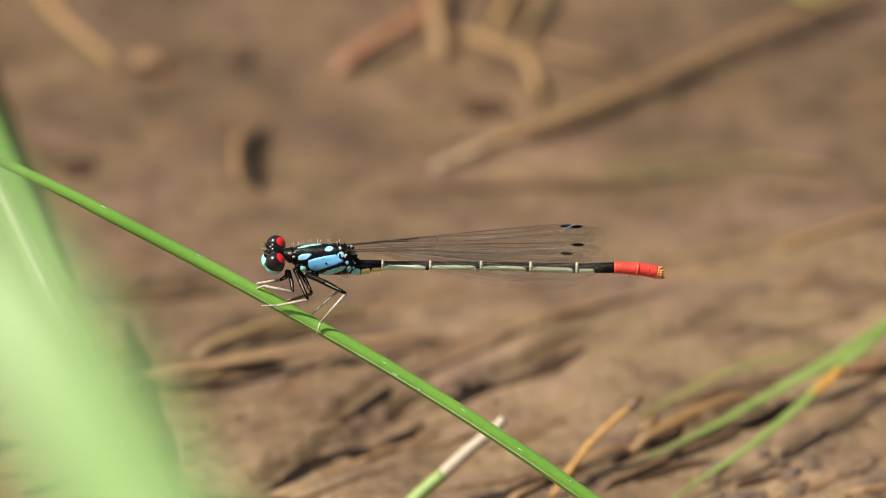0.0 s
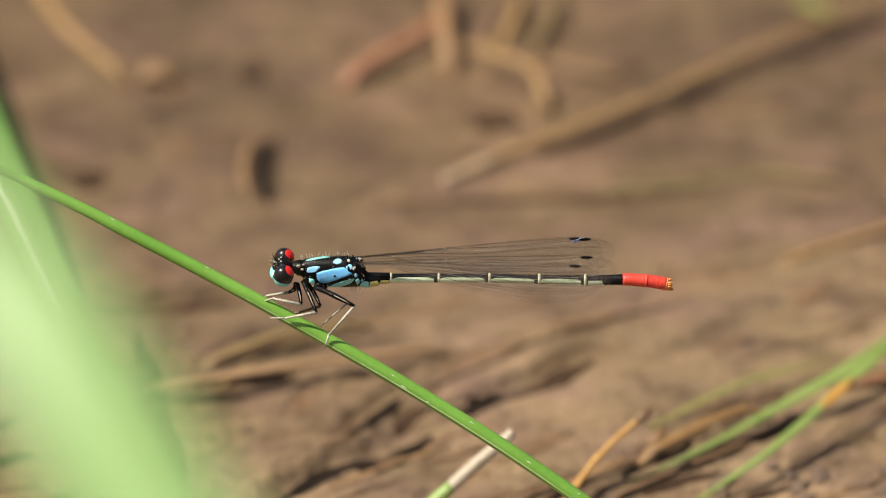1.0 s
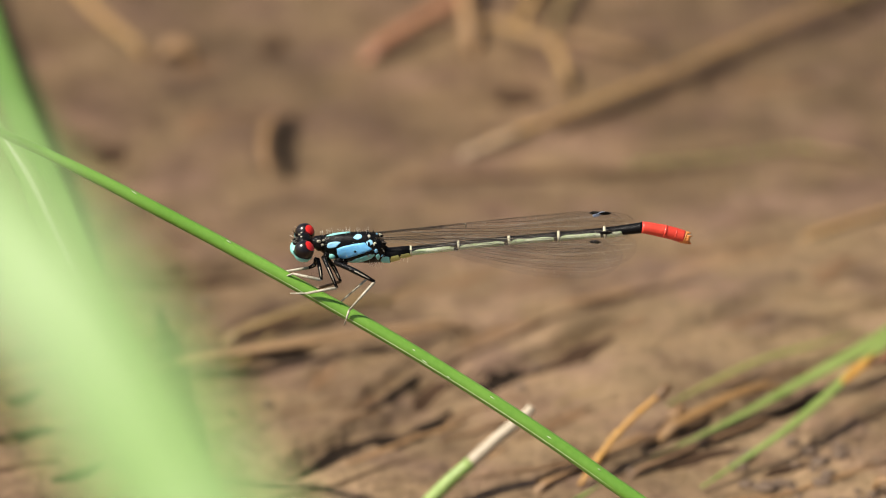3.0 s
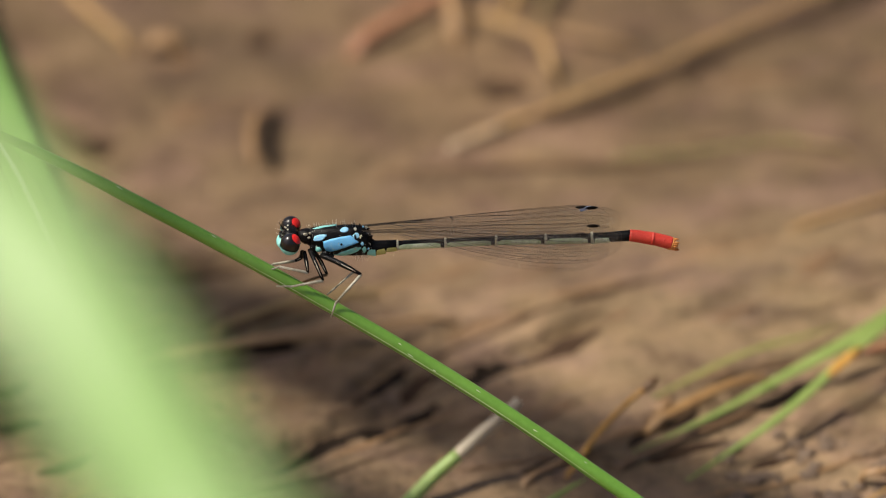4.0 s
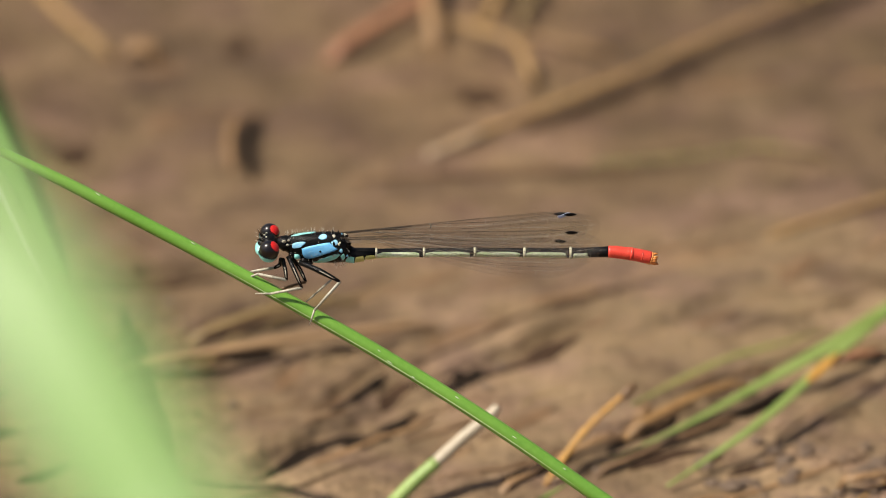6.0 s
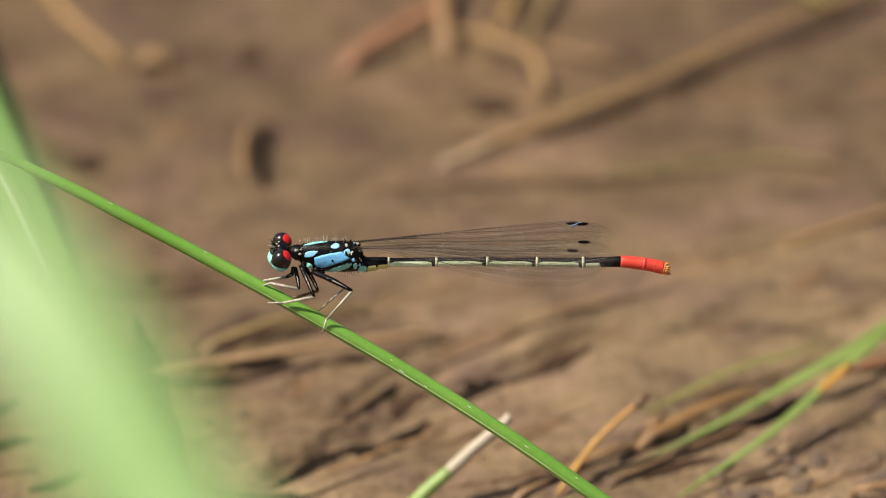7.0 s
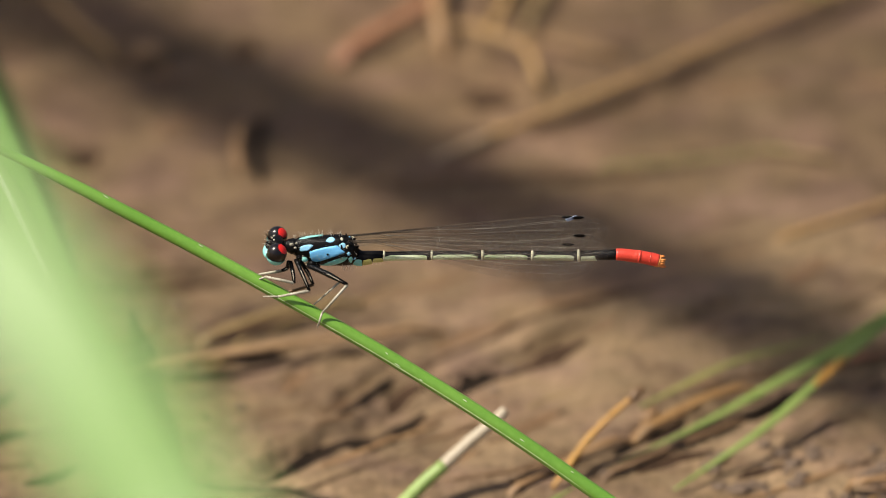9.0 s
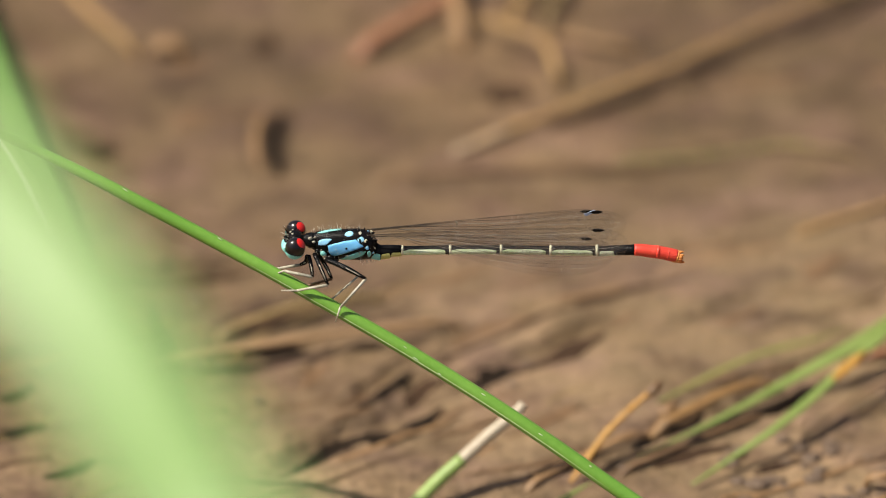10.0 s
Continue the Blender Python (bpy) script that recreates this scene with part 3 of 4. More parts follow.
rotten_strip(((-42.79, 23.60, 0.0), (-41.00, 24.43, 0.0), (-39.26, 26.09, 0.0)), 1.3, DARK, "black strip on wet mud standing in for shade")
rotten_strip(((-38.01, 10.03, 0.0), (-35.24, 11.07, 0.0), (-33.02, 13.09, 0.0)), 1.3, DARK, "black strip on wet mud standing in for shade")

# straw bits half sunk in the mud, mostly turned to fit the streaks in view
rnd = random.Random(21)
for k in range(44):
    x, y = rnd.uniform(-44, 46), rnd.triangular(5, 100, 10)
    turn, size = radians(rnd.gauss(24, 11)), rnd.uniform(4, 15)
    if x > 16 and y < 30 and k % 2:
        continue
    wide = rnd.uniform(0.35, 0.8)
    way = Vector((math.cos(turn), math.sin(turn), 0)) * size / 2
    bow = Vector((-math.sin(turn), math.cos(turn), 0)) * rnd.uniform(-0.6, 0.6)
    line = [Vector(p) for p in on_mud([tuple(q) for q in spline([Vector((x, y, 0)) - way, Vector((x, y, 0)) + bow, Vector((x, y, 0)) + way], 4)], 0.02)]
    bm = bmesh.new()
    sweep(bm, [q - line[0] for q in line], lambda i, n: ring(wide / 2 * (0.5 + 0.5 * math.sin(math.pi * (i + 0.5) / n)), 6, 0.45))
    mt, word = ((BROWN, "brown"), (SIENNA, "light brown"), (BROWN, "brown"), (UMBER, "dark"), (SIENNA, "light brown"), (BROWN, "brown"), (OLIVE, "olive"))[k % 7]
    tagged(part("straw_bit", bm, mt, at=line[0]), word + " bit of straw half sunk in wet mud", "straw", "straw bits")

# longer dead leaf strips and fibres lying along the furrows
rnd = random.Random(33)
for k in range(12):
    x, y = rnd.uniform(-40, 46), rnd.triangular(4, 78, 12)
    turn, size = radians(rnd.gauss(29, 10)), rnd.uniform(14, 34)
    if x > 16 and y < 34 and k % 3:
        continue
    wide = rnd.uniform(0.3, 0.75)
    way = Vector((math.cos(turn), math.sin(turn), 0)) * size / 2
    bow = Vector((-math.sin(turn), math.cos(turn), 0)) * rnd.uniform(-1.6, 1.6)
    line = [Vector(p) for p in on_mud([tuple(q) for q in spline([Vector((x, y, 0)) - way, Vector((x, y, 0)) + bow, Vector((x, y, 0)) + way], 8)], 0.12)]
    wob = [rnd.uniform(0.6, 1.2) for _ in line]
    bm = bmesh.new()
    sweep(bm, [q - line[0] for q in line], lambda i, n: ring(wide / 2 * wob[i] * (0.35 + 0.65 * math.sin(math.pi * (i + 0.5) / n)), 6, 0.4))
    mt, word = ((UMBER, "dark brown"), (BROWN, "brown"), (SIENNA, "light brown"), (UMBER, "dark brown"), (BROWN, "brown"), (OLIVE, "olive"), (TAN, "tan"))[k % 7]
    tagged(part("dead_fibre", bm, mt, at=line[0]), word + " dead grass fibre lying on wet mud", "dead fibre", "dead grass fibres")

# cut grass stalk: green at its foot, cream above
cut = new("cut_grass_stalk")
foot = Vector((-7.29, 1.45, -0.78))
cut.location = foot * MM
tagged(cut, "cut grass stalk, green below and cream at its dry top", "grass stalk")
for nm, pts, r, mt in (("green_foot", ((-7.29, 1.45, -0.78), (-4.26, 4.14, 0.89), (-1.98, 6.02, 2.38), (0.00, 7.10, 3.73)), (0.64, 0.64, 0.62), STALK_GREEN),
                       ("dry_top", ((-0.61, 6.80, 3.26), (2.34, 8.23, 5.54), (4.77, 9.31, 7.26), (5.48, 9.74, 7.95)), (0.6, 0.58, 0.42), CREAM)):
    bm = bmesh.new()
    tube(bm, spline([Vector(p) - foot for p in pts], 4), r, 10)
    part(nm, bm, mt, cut)

grass_blade("grass_blade", ((15.42, 12.36, 0.30), (20.34, 15.34, 0.90), (24.77, 18.43, 1.45), (29.26, 21.95, 2.05), (33.49, 24.83, 2.85), (37.23, 27.57, 3.50), (41.57, 31.51, 4.00), (48.21, 38.45, 4.00)), 1.5, BLADE_GREEN, "green grass blade leaning low over the mud", tip=0.1, root=0.08, grow=1.3)
grass_blade("grass_blade", ((20.69, 8.13, 0.30), (24.43, 11.19, 1.20), (27.98, 13.95, 2.20), (31.26, 17.40, 3.00), (34.08, 20.39, 4.00), (36.78, 23.64, 4.60), (41.19, 29.71, 4.90), (46.02, 37.36, 5.00)), 0.9, BLADE_GREEN, "narrow green grass blade crossing another over the mud", tip=0.1, root=0.3, grow=2.5)
grass_blade("grass_blade", ((6.63, 2.57, 0.30), (8.66, 3.51, 1.50), (11.73, 5.83, 2.20)), 0.6, BLADE_GREEN, "short green grass blade at the foot of the sedge", tip=0.5)
grass_blade("grass_blade", ((33.79, 19.67, 4.10), (35.29, 21.34, 4.55), (36.92, 23.45, 4.85)), 0.9, ORANGE, "withered orange length of a narrow grass blade", tip=0.4)
grass_blade("grass_blade", ((17.90, 21.26, 0.60), (22.64, 24.70, 1.20), (26.88, 27.68, 1.50), (32.18, 30.22, 1.60), (37.04, 33.67, 1.00)), 0.55, BLADE_OLIVE, "faded olive grass blade lying on mud", tip=0.4)

# mud crumbs at the foot of the grass
CRUMB = organic("dark_crumb", (0.07, 0.045, 0.029), (0.20, 0.132, 0.085), 300, 0.7, 0.8, 1800)
rnd = random.Random(4)
for k in range(96):
    x, y = (rnd.uniform(24, 47), rnd.triangular(3, 17, 7)) if k < 72 else (rnd.uniform(-34, 44), rnd.uniform(6, 60))
    r = rnd.uniform(0.3, 0.9) if k < 72 else rnd.uniform(0.25, 0.55)
    bm = bmesh.new()
    bmesh.ops.create_icosphere(bm, subdivisions=2, radius=r)
    for v in bm.verts:
        q = v.co * (1.3 / r)
        v.co *= 1 + 0.5 * noise.noise(q * 1.3 + Vector((k * 3.1, 0, 0)))
        v.co.x *= 1.25
        v.co.z *= 0.62
    tagged(part("mud_crumb", bm, CRUMB, at=(x, y, mud_height(x, y) + r * 0.15)), "dark crumb of wet mud", "mud crumb", "mud crumbs")

# ---- the sedge stem that carries the damselfly ----
STEM = ((19.52, -13.95, 9.68), (12.87, -11.57, 13.48), (7.69, -9.66, 16.53), (1.77, -7.60, 19.84), (-5.13, -5.35, 23.43), (-11.04, -3.55, 26.31), (-16.96, -1.80, 29.12), (-22.87, -0.13, 31.79), (-28.79, 1.49, 34.38), (-31.25, 2.17, 35.47), (-33.72, 2.82, 36.51), (-36.18, 3.45, 37.52), (-38.65, 4.05, 38.48), (-45.91, 4.01, 42.19), (-63.11, 7.45, 47.69))
ROUND = (0.66, 0.64, 0.62, 0.6, 0.57, 0.5, 0.42, 0.3)
base = Vector(STEM[0])
bm = bmesh.new()
line = spline([Vector(p) - base for p in STEM], 8)
tube(bm, line, ROUND, 14)
stem_thing = tagged(part("sedge_stem", bm, STEM_GREEN, at=base), "smooth bright green leaning sedge stem, perch of a damselfly", "plant stem")

# thin rib on the stem's camera side, coloured pale as its highlight
bm = bmesh.new()
rib = [p + Vector((-0.32, -0.90, 0.02)) * (0.985 * float(np.interp(i / (len(line) - 1), np.linspace(0, 1, 8), ROUND))) for i, p in enumerate(line)]
tube(bm, rib[4:60], (0.02, 0.07, 0.075, 0.06, 0.05, 0.01), 6)
part("rib", bm, RIB, stem_thing, "rib along the stem, coloured pale for its highlight")
fleck_mat = organic("fleck_white", (0.5, 0.58, 0.38), (0.75, 0.8, 0.62), 2000, 0.3, 0.2, 9000)
for k, q in enumerate(((-5.07, -5.78, 23.88), (6.75, -9.79, 17.50), (-29.56, 1.55, 35.33), (-2.07, -7.01, 21.92), (-21.28, -0.74, 31.76), (-4.14, -6.29, 23.03), (11.13, -11.25, 15.16), (1.77, -7.95, 20.41))):
    bm = bmesh.new()
    along = Vector((0.84, -0.29, -0.46)) * (0.16 + 0.07 * (k % 3))
    tube(bm, [-along, -along * 0.4, along * 0.3, along], (0.015, 0.045, 0.04, 0.015), 6)
    part("fleck", bm, fleck_mat, stem_thing, "", Vector(q) - base)

# ---- leaves close before the lens ----
front = grass_blade("broad_leaf", ((22.00, -270.00, -2.00), (12.00, -260.00, 75.00), (-8.37, -228.45, 138.17), (-15.19, -217.94, 145.55), (-18.23, -211.90, 147.68), (-20.90, -206.33, 149.05), (-24.2, -200.37, 151.04), (-28.7, -194.36, 153.10), (-33.0, -188.31, 155.23), (-36.8, -180.82, 157.78), (-45.0, -170.58, 162.85)), 9.6, LEAF_GREEN, "broad bright green reed leaf, sunlit", "reed leaf", "reed leaves", 0.10, 0.3, (-0.5, -0.4, 0.77), 0.19)
bm = bmesh.new()
tube(bm, [Vector(p) - Vector((22, -270, -2)) for p in ((-8.34, -229.43, 138.88), (-15.15, -218.93, 146.23), (-18.18, -212.90, 148.34), (-20.84, -207.33, 149.71), (-24.13, -201.38, 151.68), (-28.62, -195.38, 153.73), (-32.91, -189.34, 155.86))], (0.4, 0.36, 0.3), 8)
part("midrib", bm, LEAF_GREEN, front, "pale midrib")
edge = grass_blade("reed_leaf", ((6.00, -172.00, -2.00), (2.00, -166.00, 45.00), (-8.52, -151.99, 90.70), (-13.65, -146.95, 98.76), (-16.69, -144.13, 103.28), (-18.98, -142.12, 106.50), (-22.40, -138.89, 111.66), (-26.39, -135.26, 117.46), (-30.38, -131.84, 122.95), (-34.76, -128.01, 129.07)), 1.3, LEAF_GREEN, "narrow green reed leaf beside a broad one", "reed leaf", "reed leaves", 0.2, 0.25, (-0.5, -0.4, 0.77), 0.45)
side = grass_blade("reed_leaf", ((-35.29, 43.68, -1.50), (-37.25, 46.21, 0.80), (-39.58, 53.61, 1.60), (-42.03, 62.74, 1.80), (-44.69, 72.92, 2.00), (-47.10, 83.87, 2.20), (-49.37, 94.33, 2.20), (-53.38, 112.83, 2.00)), 3.2, LEAF_DEEP, "dark green reed leaf lying low over the mud", "reed leaf", "reed leaves", 0.2, 0.25, (-0.4, -0.7, 0.6), 0.1)
pale = grass_blade("reed_leaf", ((-22.0, -1.0, -2.0), (-27.04, 4.28, 3.00), (-32.88, 16.22, 10.79), (-36.40, 22.85, 13.85), (-38.50, 26.73, 16.27), (-40.52, 29.76, 19.24), (-42.95, 32.61, 21.91), (-45.69, 35.98, 25.42)), 2.6, LEAF_GREEN, "narrow light green reed leaf with a highlight painted along its midrib", "reed leaf", "reed leaves", 0.2, 0.2, (-0.4, -0.7, 0.6), 0.35)

for leaf in (edge, side, pale):
    # a slender midrib along the whole blade, read off the blade's own rings
    rings = [leaf.data.vertices[k].co / MM for k in range(2, len(leaf.data.vertices), 8)]
    bm = bmesh.new()
    # the pale leaf gets a thick whitish one, painted as its glossy highlight
    tube(bm, rings, (0.16, 0.14, 0.1, 0.04) if leaf is not pale else (0.4, 0.5, 0.5, 0.3), 6)
    part("midrib", bm, LEAF_HIGHLIGHT if leaf is pale else LEAF_GREEN, leaf, "pale midrib")

# a tall reed out of view: its long leaves swing in the wind and throw their shadows on the mud
HIGH = 700.0
PIVOT = Vector((324.0, -208.0, 0.0))
DROP = 60.0
tall = new("tall_reed")
tall.location = (PIVOT + Vector((SUN_WAY.x, SUN_WAY.y, 0)) * (HIGH / SUN_WAY.z)) * MM
tagged(tall, "tall green reed with two long leaves swinging in the wind", "reed")
bm = bmesh.new()
tube(bm, [Vector((0, 0, z)) for z in (-3, 140, 300, 500, HIGH + 6)], (4.2, 3.8, 3.4, 3.0, 2.2), 12)
part("stalk", bm, LEAF_DARK, tall)
bm = bmesh.new()
sweep(bm, [Vector((x, 0, 0)) for x in np.linspace(1, 570, 28)], lambda i, n: leaf_section(15.5 * min(1, 0.4 + 4 * i / n) * max(0.12, min(1, (n - i) / 5)), 0.3, 0.6))
high = part("leaf", bm, LEAF_DARK, tall, "", (0, 0, HIGH))
bm = bmesh.new()
sweep(bm, [Vector((x, 0, 0)) for x in np.linspace(1, 520, 26)], lambda i, n: leaf_section(15.5 * min(1, 0.4 + 4 * i / n) * max(0.12, min(1, (n - i) / 5)), 0.3, 0.6))
lower = part("leaf", bm, LEAF_DARK, tall, "", (0, 0, HIGH - DROP))


# ---- damselfly ----
fly = new("damselfly")
PERCH = Vector((-10.30, -0.42, 31.33))
fly.location = PERCH * MM
tagged(fly, "slim black and blue damselfly with red tail tip, perched on sedge", "damselfly")

TS, TH, TZ = (0, .1, .25, .45, .7, .9, .97, 1), (.6, .98, 1.22, 1.42, 1.48, 1.36, 1.0, .65), (.2, .14, .03, -.1, -.1, -.15, -.3, -.4)


def thorax_at(s, phi, out=0.0):
    h, z, f = float(np.interp(s, TS, TH)), float(np.interp(s, TS, TZ)), radians(phi)
    return Vector((-3.0 + 5.8 * s, -(h * 0.75 + out) * math.cos(f), z + (h + out) * math.sin(f)))


bm = bmesh.new()
rows = [[bm.verts.new(thorax_at(s, a)) for a in range(0, 360, 15)] for s in np.linspace(0, 1, 22)]
for a, b in zip(rows, rows[1:]):
    for k in range(24):
        bm.faces.new((a[k], a[(k + 1) % 24], b[(k + 1) % 24], b[k]))
bm.faces.new(rows[0])
bm.faces.new(rows[-1][::-1])
thorax = part("thorax", bm, BLACK, fly, "glossy black thorax with blue panels")


def panel(name, outline, material, label="", out=0.035, parent=None, sharp=False):
    """A coloured plate of the thorax, given by its outline along and around the body."""
    closed = outline + outline[:1]
    pts = [Vector(a).lerp(Vector(b), k / 4) for a, b in zip(closed, closed[1:]) for k in range(4)] if sharp else [p.to_2d() for p in spline([(a, b, 0) for a, b in closed], 4)[:-1]]
    mid = sum(pts, Vector((0, 0))) / len(pts)
    bm = bmesh.new()
    rings = []
    for k, f in ((1, 1.0), (2, 0.97), (3, 0.7), (4, 0.4)):
        lift = -0.03 if k == 1 else out
        rings.append([bm.verts.new(thorax_at(*(mid + (p - mid) * f), lift)) for p in pts])
    tip = bm.verts.new(thorax_at(*mid, out))
    n = len(pts)
    for a, b in zip(rings, rings[1:]):
        for k in range(n):
            bm.faces.new((a[k], a[(k + 1) % n], b[(k + 1) % n], b[k]))
    for k in range(n):
        bm.faces.new((rings[-1][k], rings[-1][(k + 1) % n], tip))
    return part(name, bm, material, parent or thorax, label)


panel("side_panel", [(0.262, 13.0), (0.364, 26.0), (0.491, 35.5), (0.679, 42.5), (0.712, 36.0), (0.738, 30.0), (0.805, 18.0), (0.753, 10.5), (0.617, -2.0), (0.455, -18.5), (0.362, -32.0), (0.302, -34.5), (0.269, -13.5)], BLUE, "sky blue side panel", sharp=True)
panel("lower_panel", [(0.412, -60.0), (0.533, -27.5), (0.678, -9.0), (0.805, 4.0), (0.840, -4.5), (0.788, -20.5), (0.667, -37.0), (0.548, -60.0)], TURQUOISE, "turquoise lower side panel", sharp=True)
panel("shoulder_spot", [(0.116, 14.0), (0.134, 32.5), (0.221, 42.5), (0.322, 42.5), (0.288, 28.5), (0.236, 16.0), (0.134, 7.5)], SKY, "pale blue shoulder spot")
panel("shoulder_spot", [(0.509, 60.5), (0.543, 74.5), (0.595, 80.5), (0.645, 71.5), (0.633, 58.5), (0.569, 53.0)], SKY, "pale blue shoulder spot")
panel("shoulder_stripe", [(0.102, 79.5), (0.197, 96.0), (0.333, 106.0), (0.452, 115.0), (0.459, 94.5), (0.331, 87.5), (0.195, 76.5)], TURQUOISE, "pale stripe on the far shoulder")
panel("side_spot", [(0.703, 42.5), (0.755, 53.5), (0.798, 51.0), (0.807, 37.5), (0.755, 30.5), (0.721, 34.0)], SKY)
panel("side_spot", [(0.722, 72.0), (0.748, 79.5), (0.772, 71.0), (0.747, 62.0)], LEG_PALE)
panel("side_spot", [(0.822, 14.0), (0.866, 18.5), (0.881, 9.5), (0.848, 4.0)], BLUE)
panel("side_spot", [(0.847, -9.5), (0.890, 0.5), (0.916, -14.0), (0.881, -32.5)], TURQUOISE)
panel("side_spot", [(0.807, 39.5), (0.840, 47.0), (0.857, 38.0), (0.822, 31.0)], RING)
panel("side_spot", [(0.072, -60.0), (0.124, -28.5), (0.193, -30.5), (0.226, -58.0), (0.157, -60.0)], TURQUOISE, "pale turquoise patch over the leg roots")
panel("side_spot", [(0.234, -60.0), (0.328, -60.0), (0.362, -60.0), (0.276, -60.0)], LEG_PALE)
panel("dark_dot", [(0.521, 8.5), (0.540, 13.0), (0.559, 9.0), (0.540, 4.5)], BLACK, "", 0.07)
panel("dark_line", [(0.652, -5.5), (0.805, 16.0), (0.814, 13.0), (0.660, -9.0)], BLACK, "", 0.06)

# knotted wing roots at the back of the thorax: small dark and pale plates
rnd = random.Random(5)
for k in range(30):
    bm = bmesh.new()
    r = rnd.uniform(0.09, 0.2) if k % 3 else rnd.uniform(0.07, 0.13)
    bmesh.ops.create_icosphere(bm, subdivisions=1, radius=1)
    turn = Euler((rnd.uniform(0, 3), rnd.uniform(0, 3), rnd.uniform(0, 3))).to_matrix()
    mid = thorax_at(rnd.uniform(0.72, 1.0), rnd.uniform(-30, 120), 0.04)
    for v in bm.verts:
        v.co = mid + turn @ Vector((v.co.x * r * 1.7, v.co.y * r * 0.8, v.co.z * r * 0.6))
    part("wing_root", bm, (RING, BLACK, BLACK, SKY, BLACK, BLACK, LEG_PALE, BLACK, BLACK)[k % 9], thorax, smooth=False)

# neck
bm = bmesh.new()
tube(bm, [Vector((-3.75, 0, 0.42)), Vector((-3.4, 0, 0.4)), Vector((-3.0, 0, 0.3)), Vector((-2.5, 0, 0.25))], (0.35, 0.55, 0.72, 0.7), 14)
neck = part("prothorax", bm, BLACK, fly, "black prothorax with pale mottling")
bm = bmesh.new()
for p, r in (((-3.01, -0.62, 0.85), .16), ((-2.71, -0.66, 0.53), .12), ((-2.61, -0.50, 0.89), .1)):
    ball(bm, p, (r * 1.3, r * 0.6, r), 8, 6)
part("pale_mottle", bm, LEG_PALE, neck, "pale mottling")

# head, broad and dumb-bell shaped
bm = bmesh.new()
ball(bm, (-4.35, 0, 0.46), (0.72, 1.25, 0.78), 20, 12)
head = part("head", bm, BLACK, fly, "black head, very broad, with red spots")
for sgn in (-1, 1):
    bm = bmesh.new()
    ball(bm, (-4.3, sgn * 1.42, 0.44), (0.88, 0.8, 0.92), 24, 16)
    part("eye", bm, EYE_BLACK, head, "glossy black compound eye")
    bm = bmesh.new()
    ball(bm, (-4.36, sgn * 1.42, 0.33), (0.9, 0.84, 1.0), 24, 16)
    bmesh.ops.bisect_plane(bm, geom=bm.verts[:] + bm.edges[:] + bm.faces[:], plane_co=(-4.5, sgn * 1.42, 0.08), plane_no=(0.28, 0.0, 1), clear_outer=True)
    part("lower_eye", bm, TURQUOISE, head, "turquoise underside of the eye")
    bm = bmesh.new()
    mid = Vector((-4.3, sgn * 1.42, 0.44))
    ball(bm, mid, (0.9, 0.82, 0.94), 32, 24)
    way = Vector((0.7, -0.28, 0.68) if sgn < 0 else (0.58, -0.5, 0.64)).normalized()
    bmesh.ops.bisect_plane(bm, geom=bm.verts[:] + bm.edges[:] + bm.faces[:], plane_co=mid + way * (0.76 if sgn < 0 else 0.77), plane_no=way, clear_inner=True)
    part("red_spot", bm, RED, head, "bright red spot behind the eye")
    bm = bmesh.new()
    tube(bm, spline([(-4.95, sgn * 0.45, 0.75), (-5.2, sgn * 0.6, 1.05), (-5.35, sgn * 0.85, 1.25)], 4), (0.07, 0.035, 0.02), 6)
    part("antenna", bm, BLACK, head)
bm = bmesh.new()
ball(bm, (-5.02, -0.15, -0.1), (0.55, 1.0, 0.55), 16, 10)
part("face", bm, TURQUOISE, head, "turquoise face")
bm = bmesh.new()
ball(bm, (-5.05, 0, 0.42), (0.3, 0.6, 0.26), 12, 8)
part("clypeus", bm, BLACK, head)
bm = bmesh.new()
for y in (-0.35, 0.0, 0.3):
    ball(bm, (-4.55 - 0.18 * (y == 0), y, 1.16), (0.1, 0.1, 0.08), 8, 6)
part("ocelli", bm, LEG_PALE, head, "three tiny pale simple eyes")


# knobs from which the legs spring
for at, size, mt in (((-1.87, -0.70, -0.61), (0.3, 0.22, 0.3), TURQUOISE), ((-2.36, -0.60, -0.49), (0.3, 0.25, 0.3), BLACK), ((-1.28, -0.80, -1.01), (0.36, 0.3, 0.3), BLACK), ((-1.63, -0.75, -1.10), (0.2, 0.2, 0.16), LEG_PALE), ((-0.84, -0.80, -1.24), (0.34, 0.22, 0.2), BLACK)):
    bm = bmesh.new()
    ball(bm, at, size, 10, 8)
    part("coxa", bm, mt, thorax)


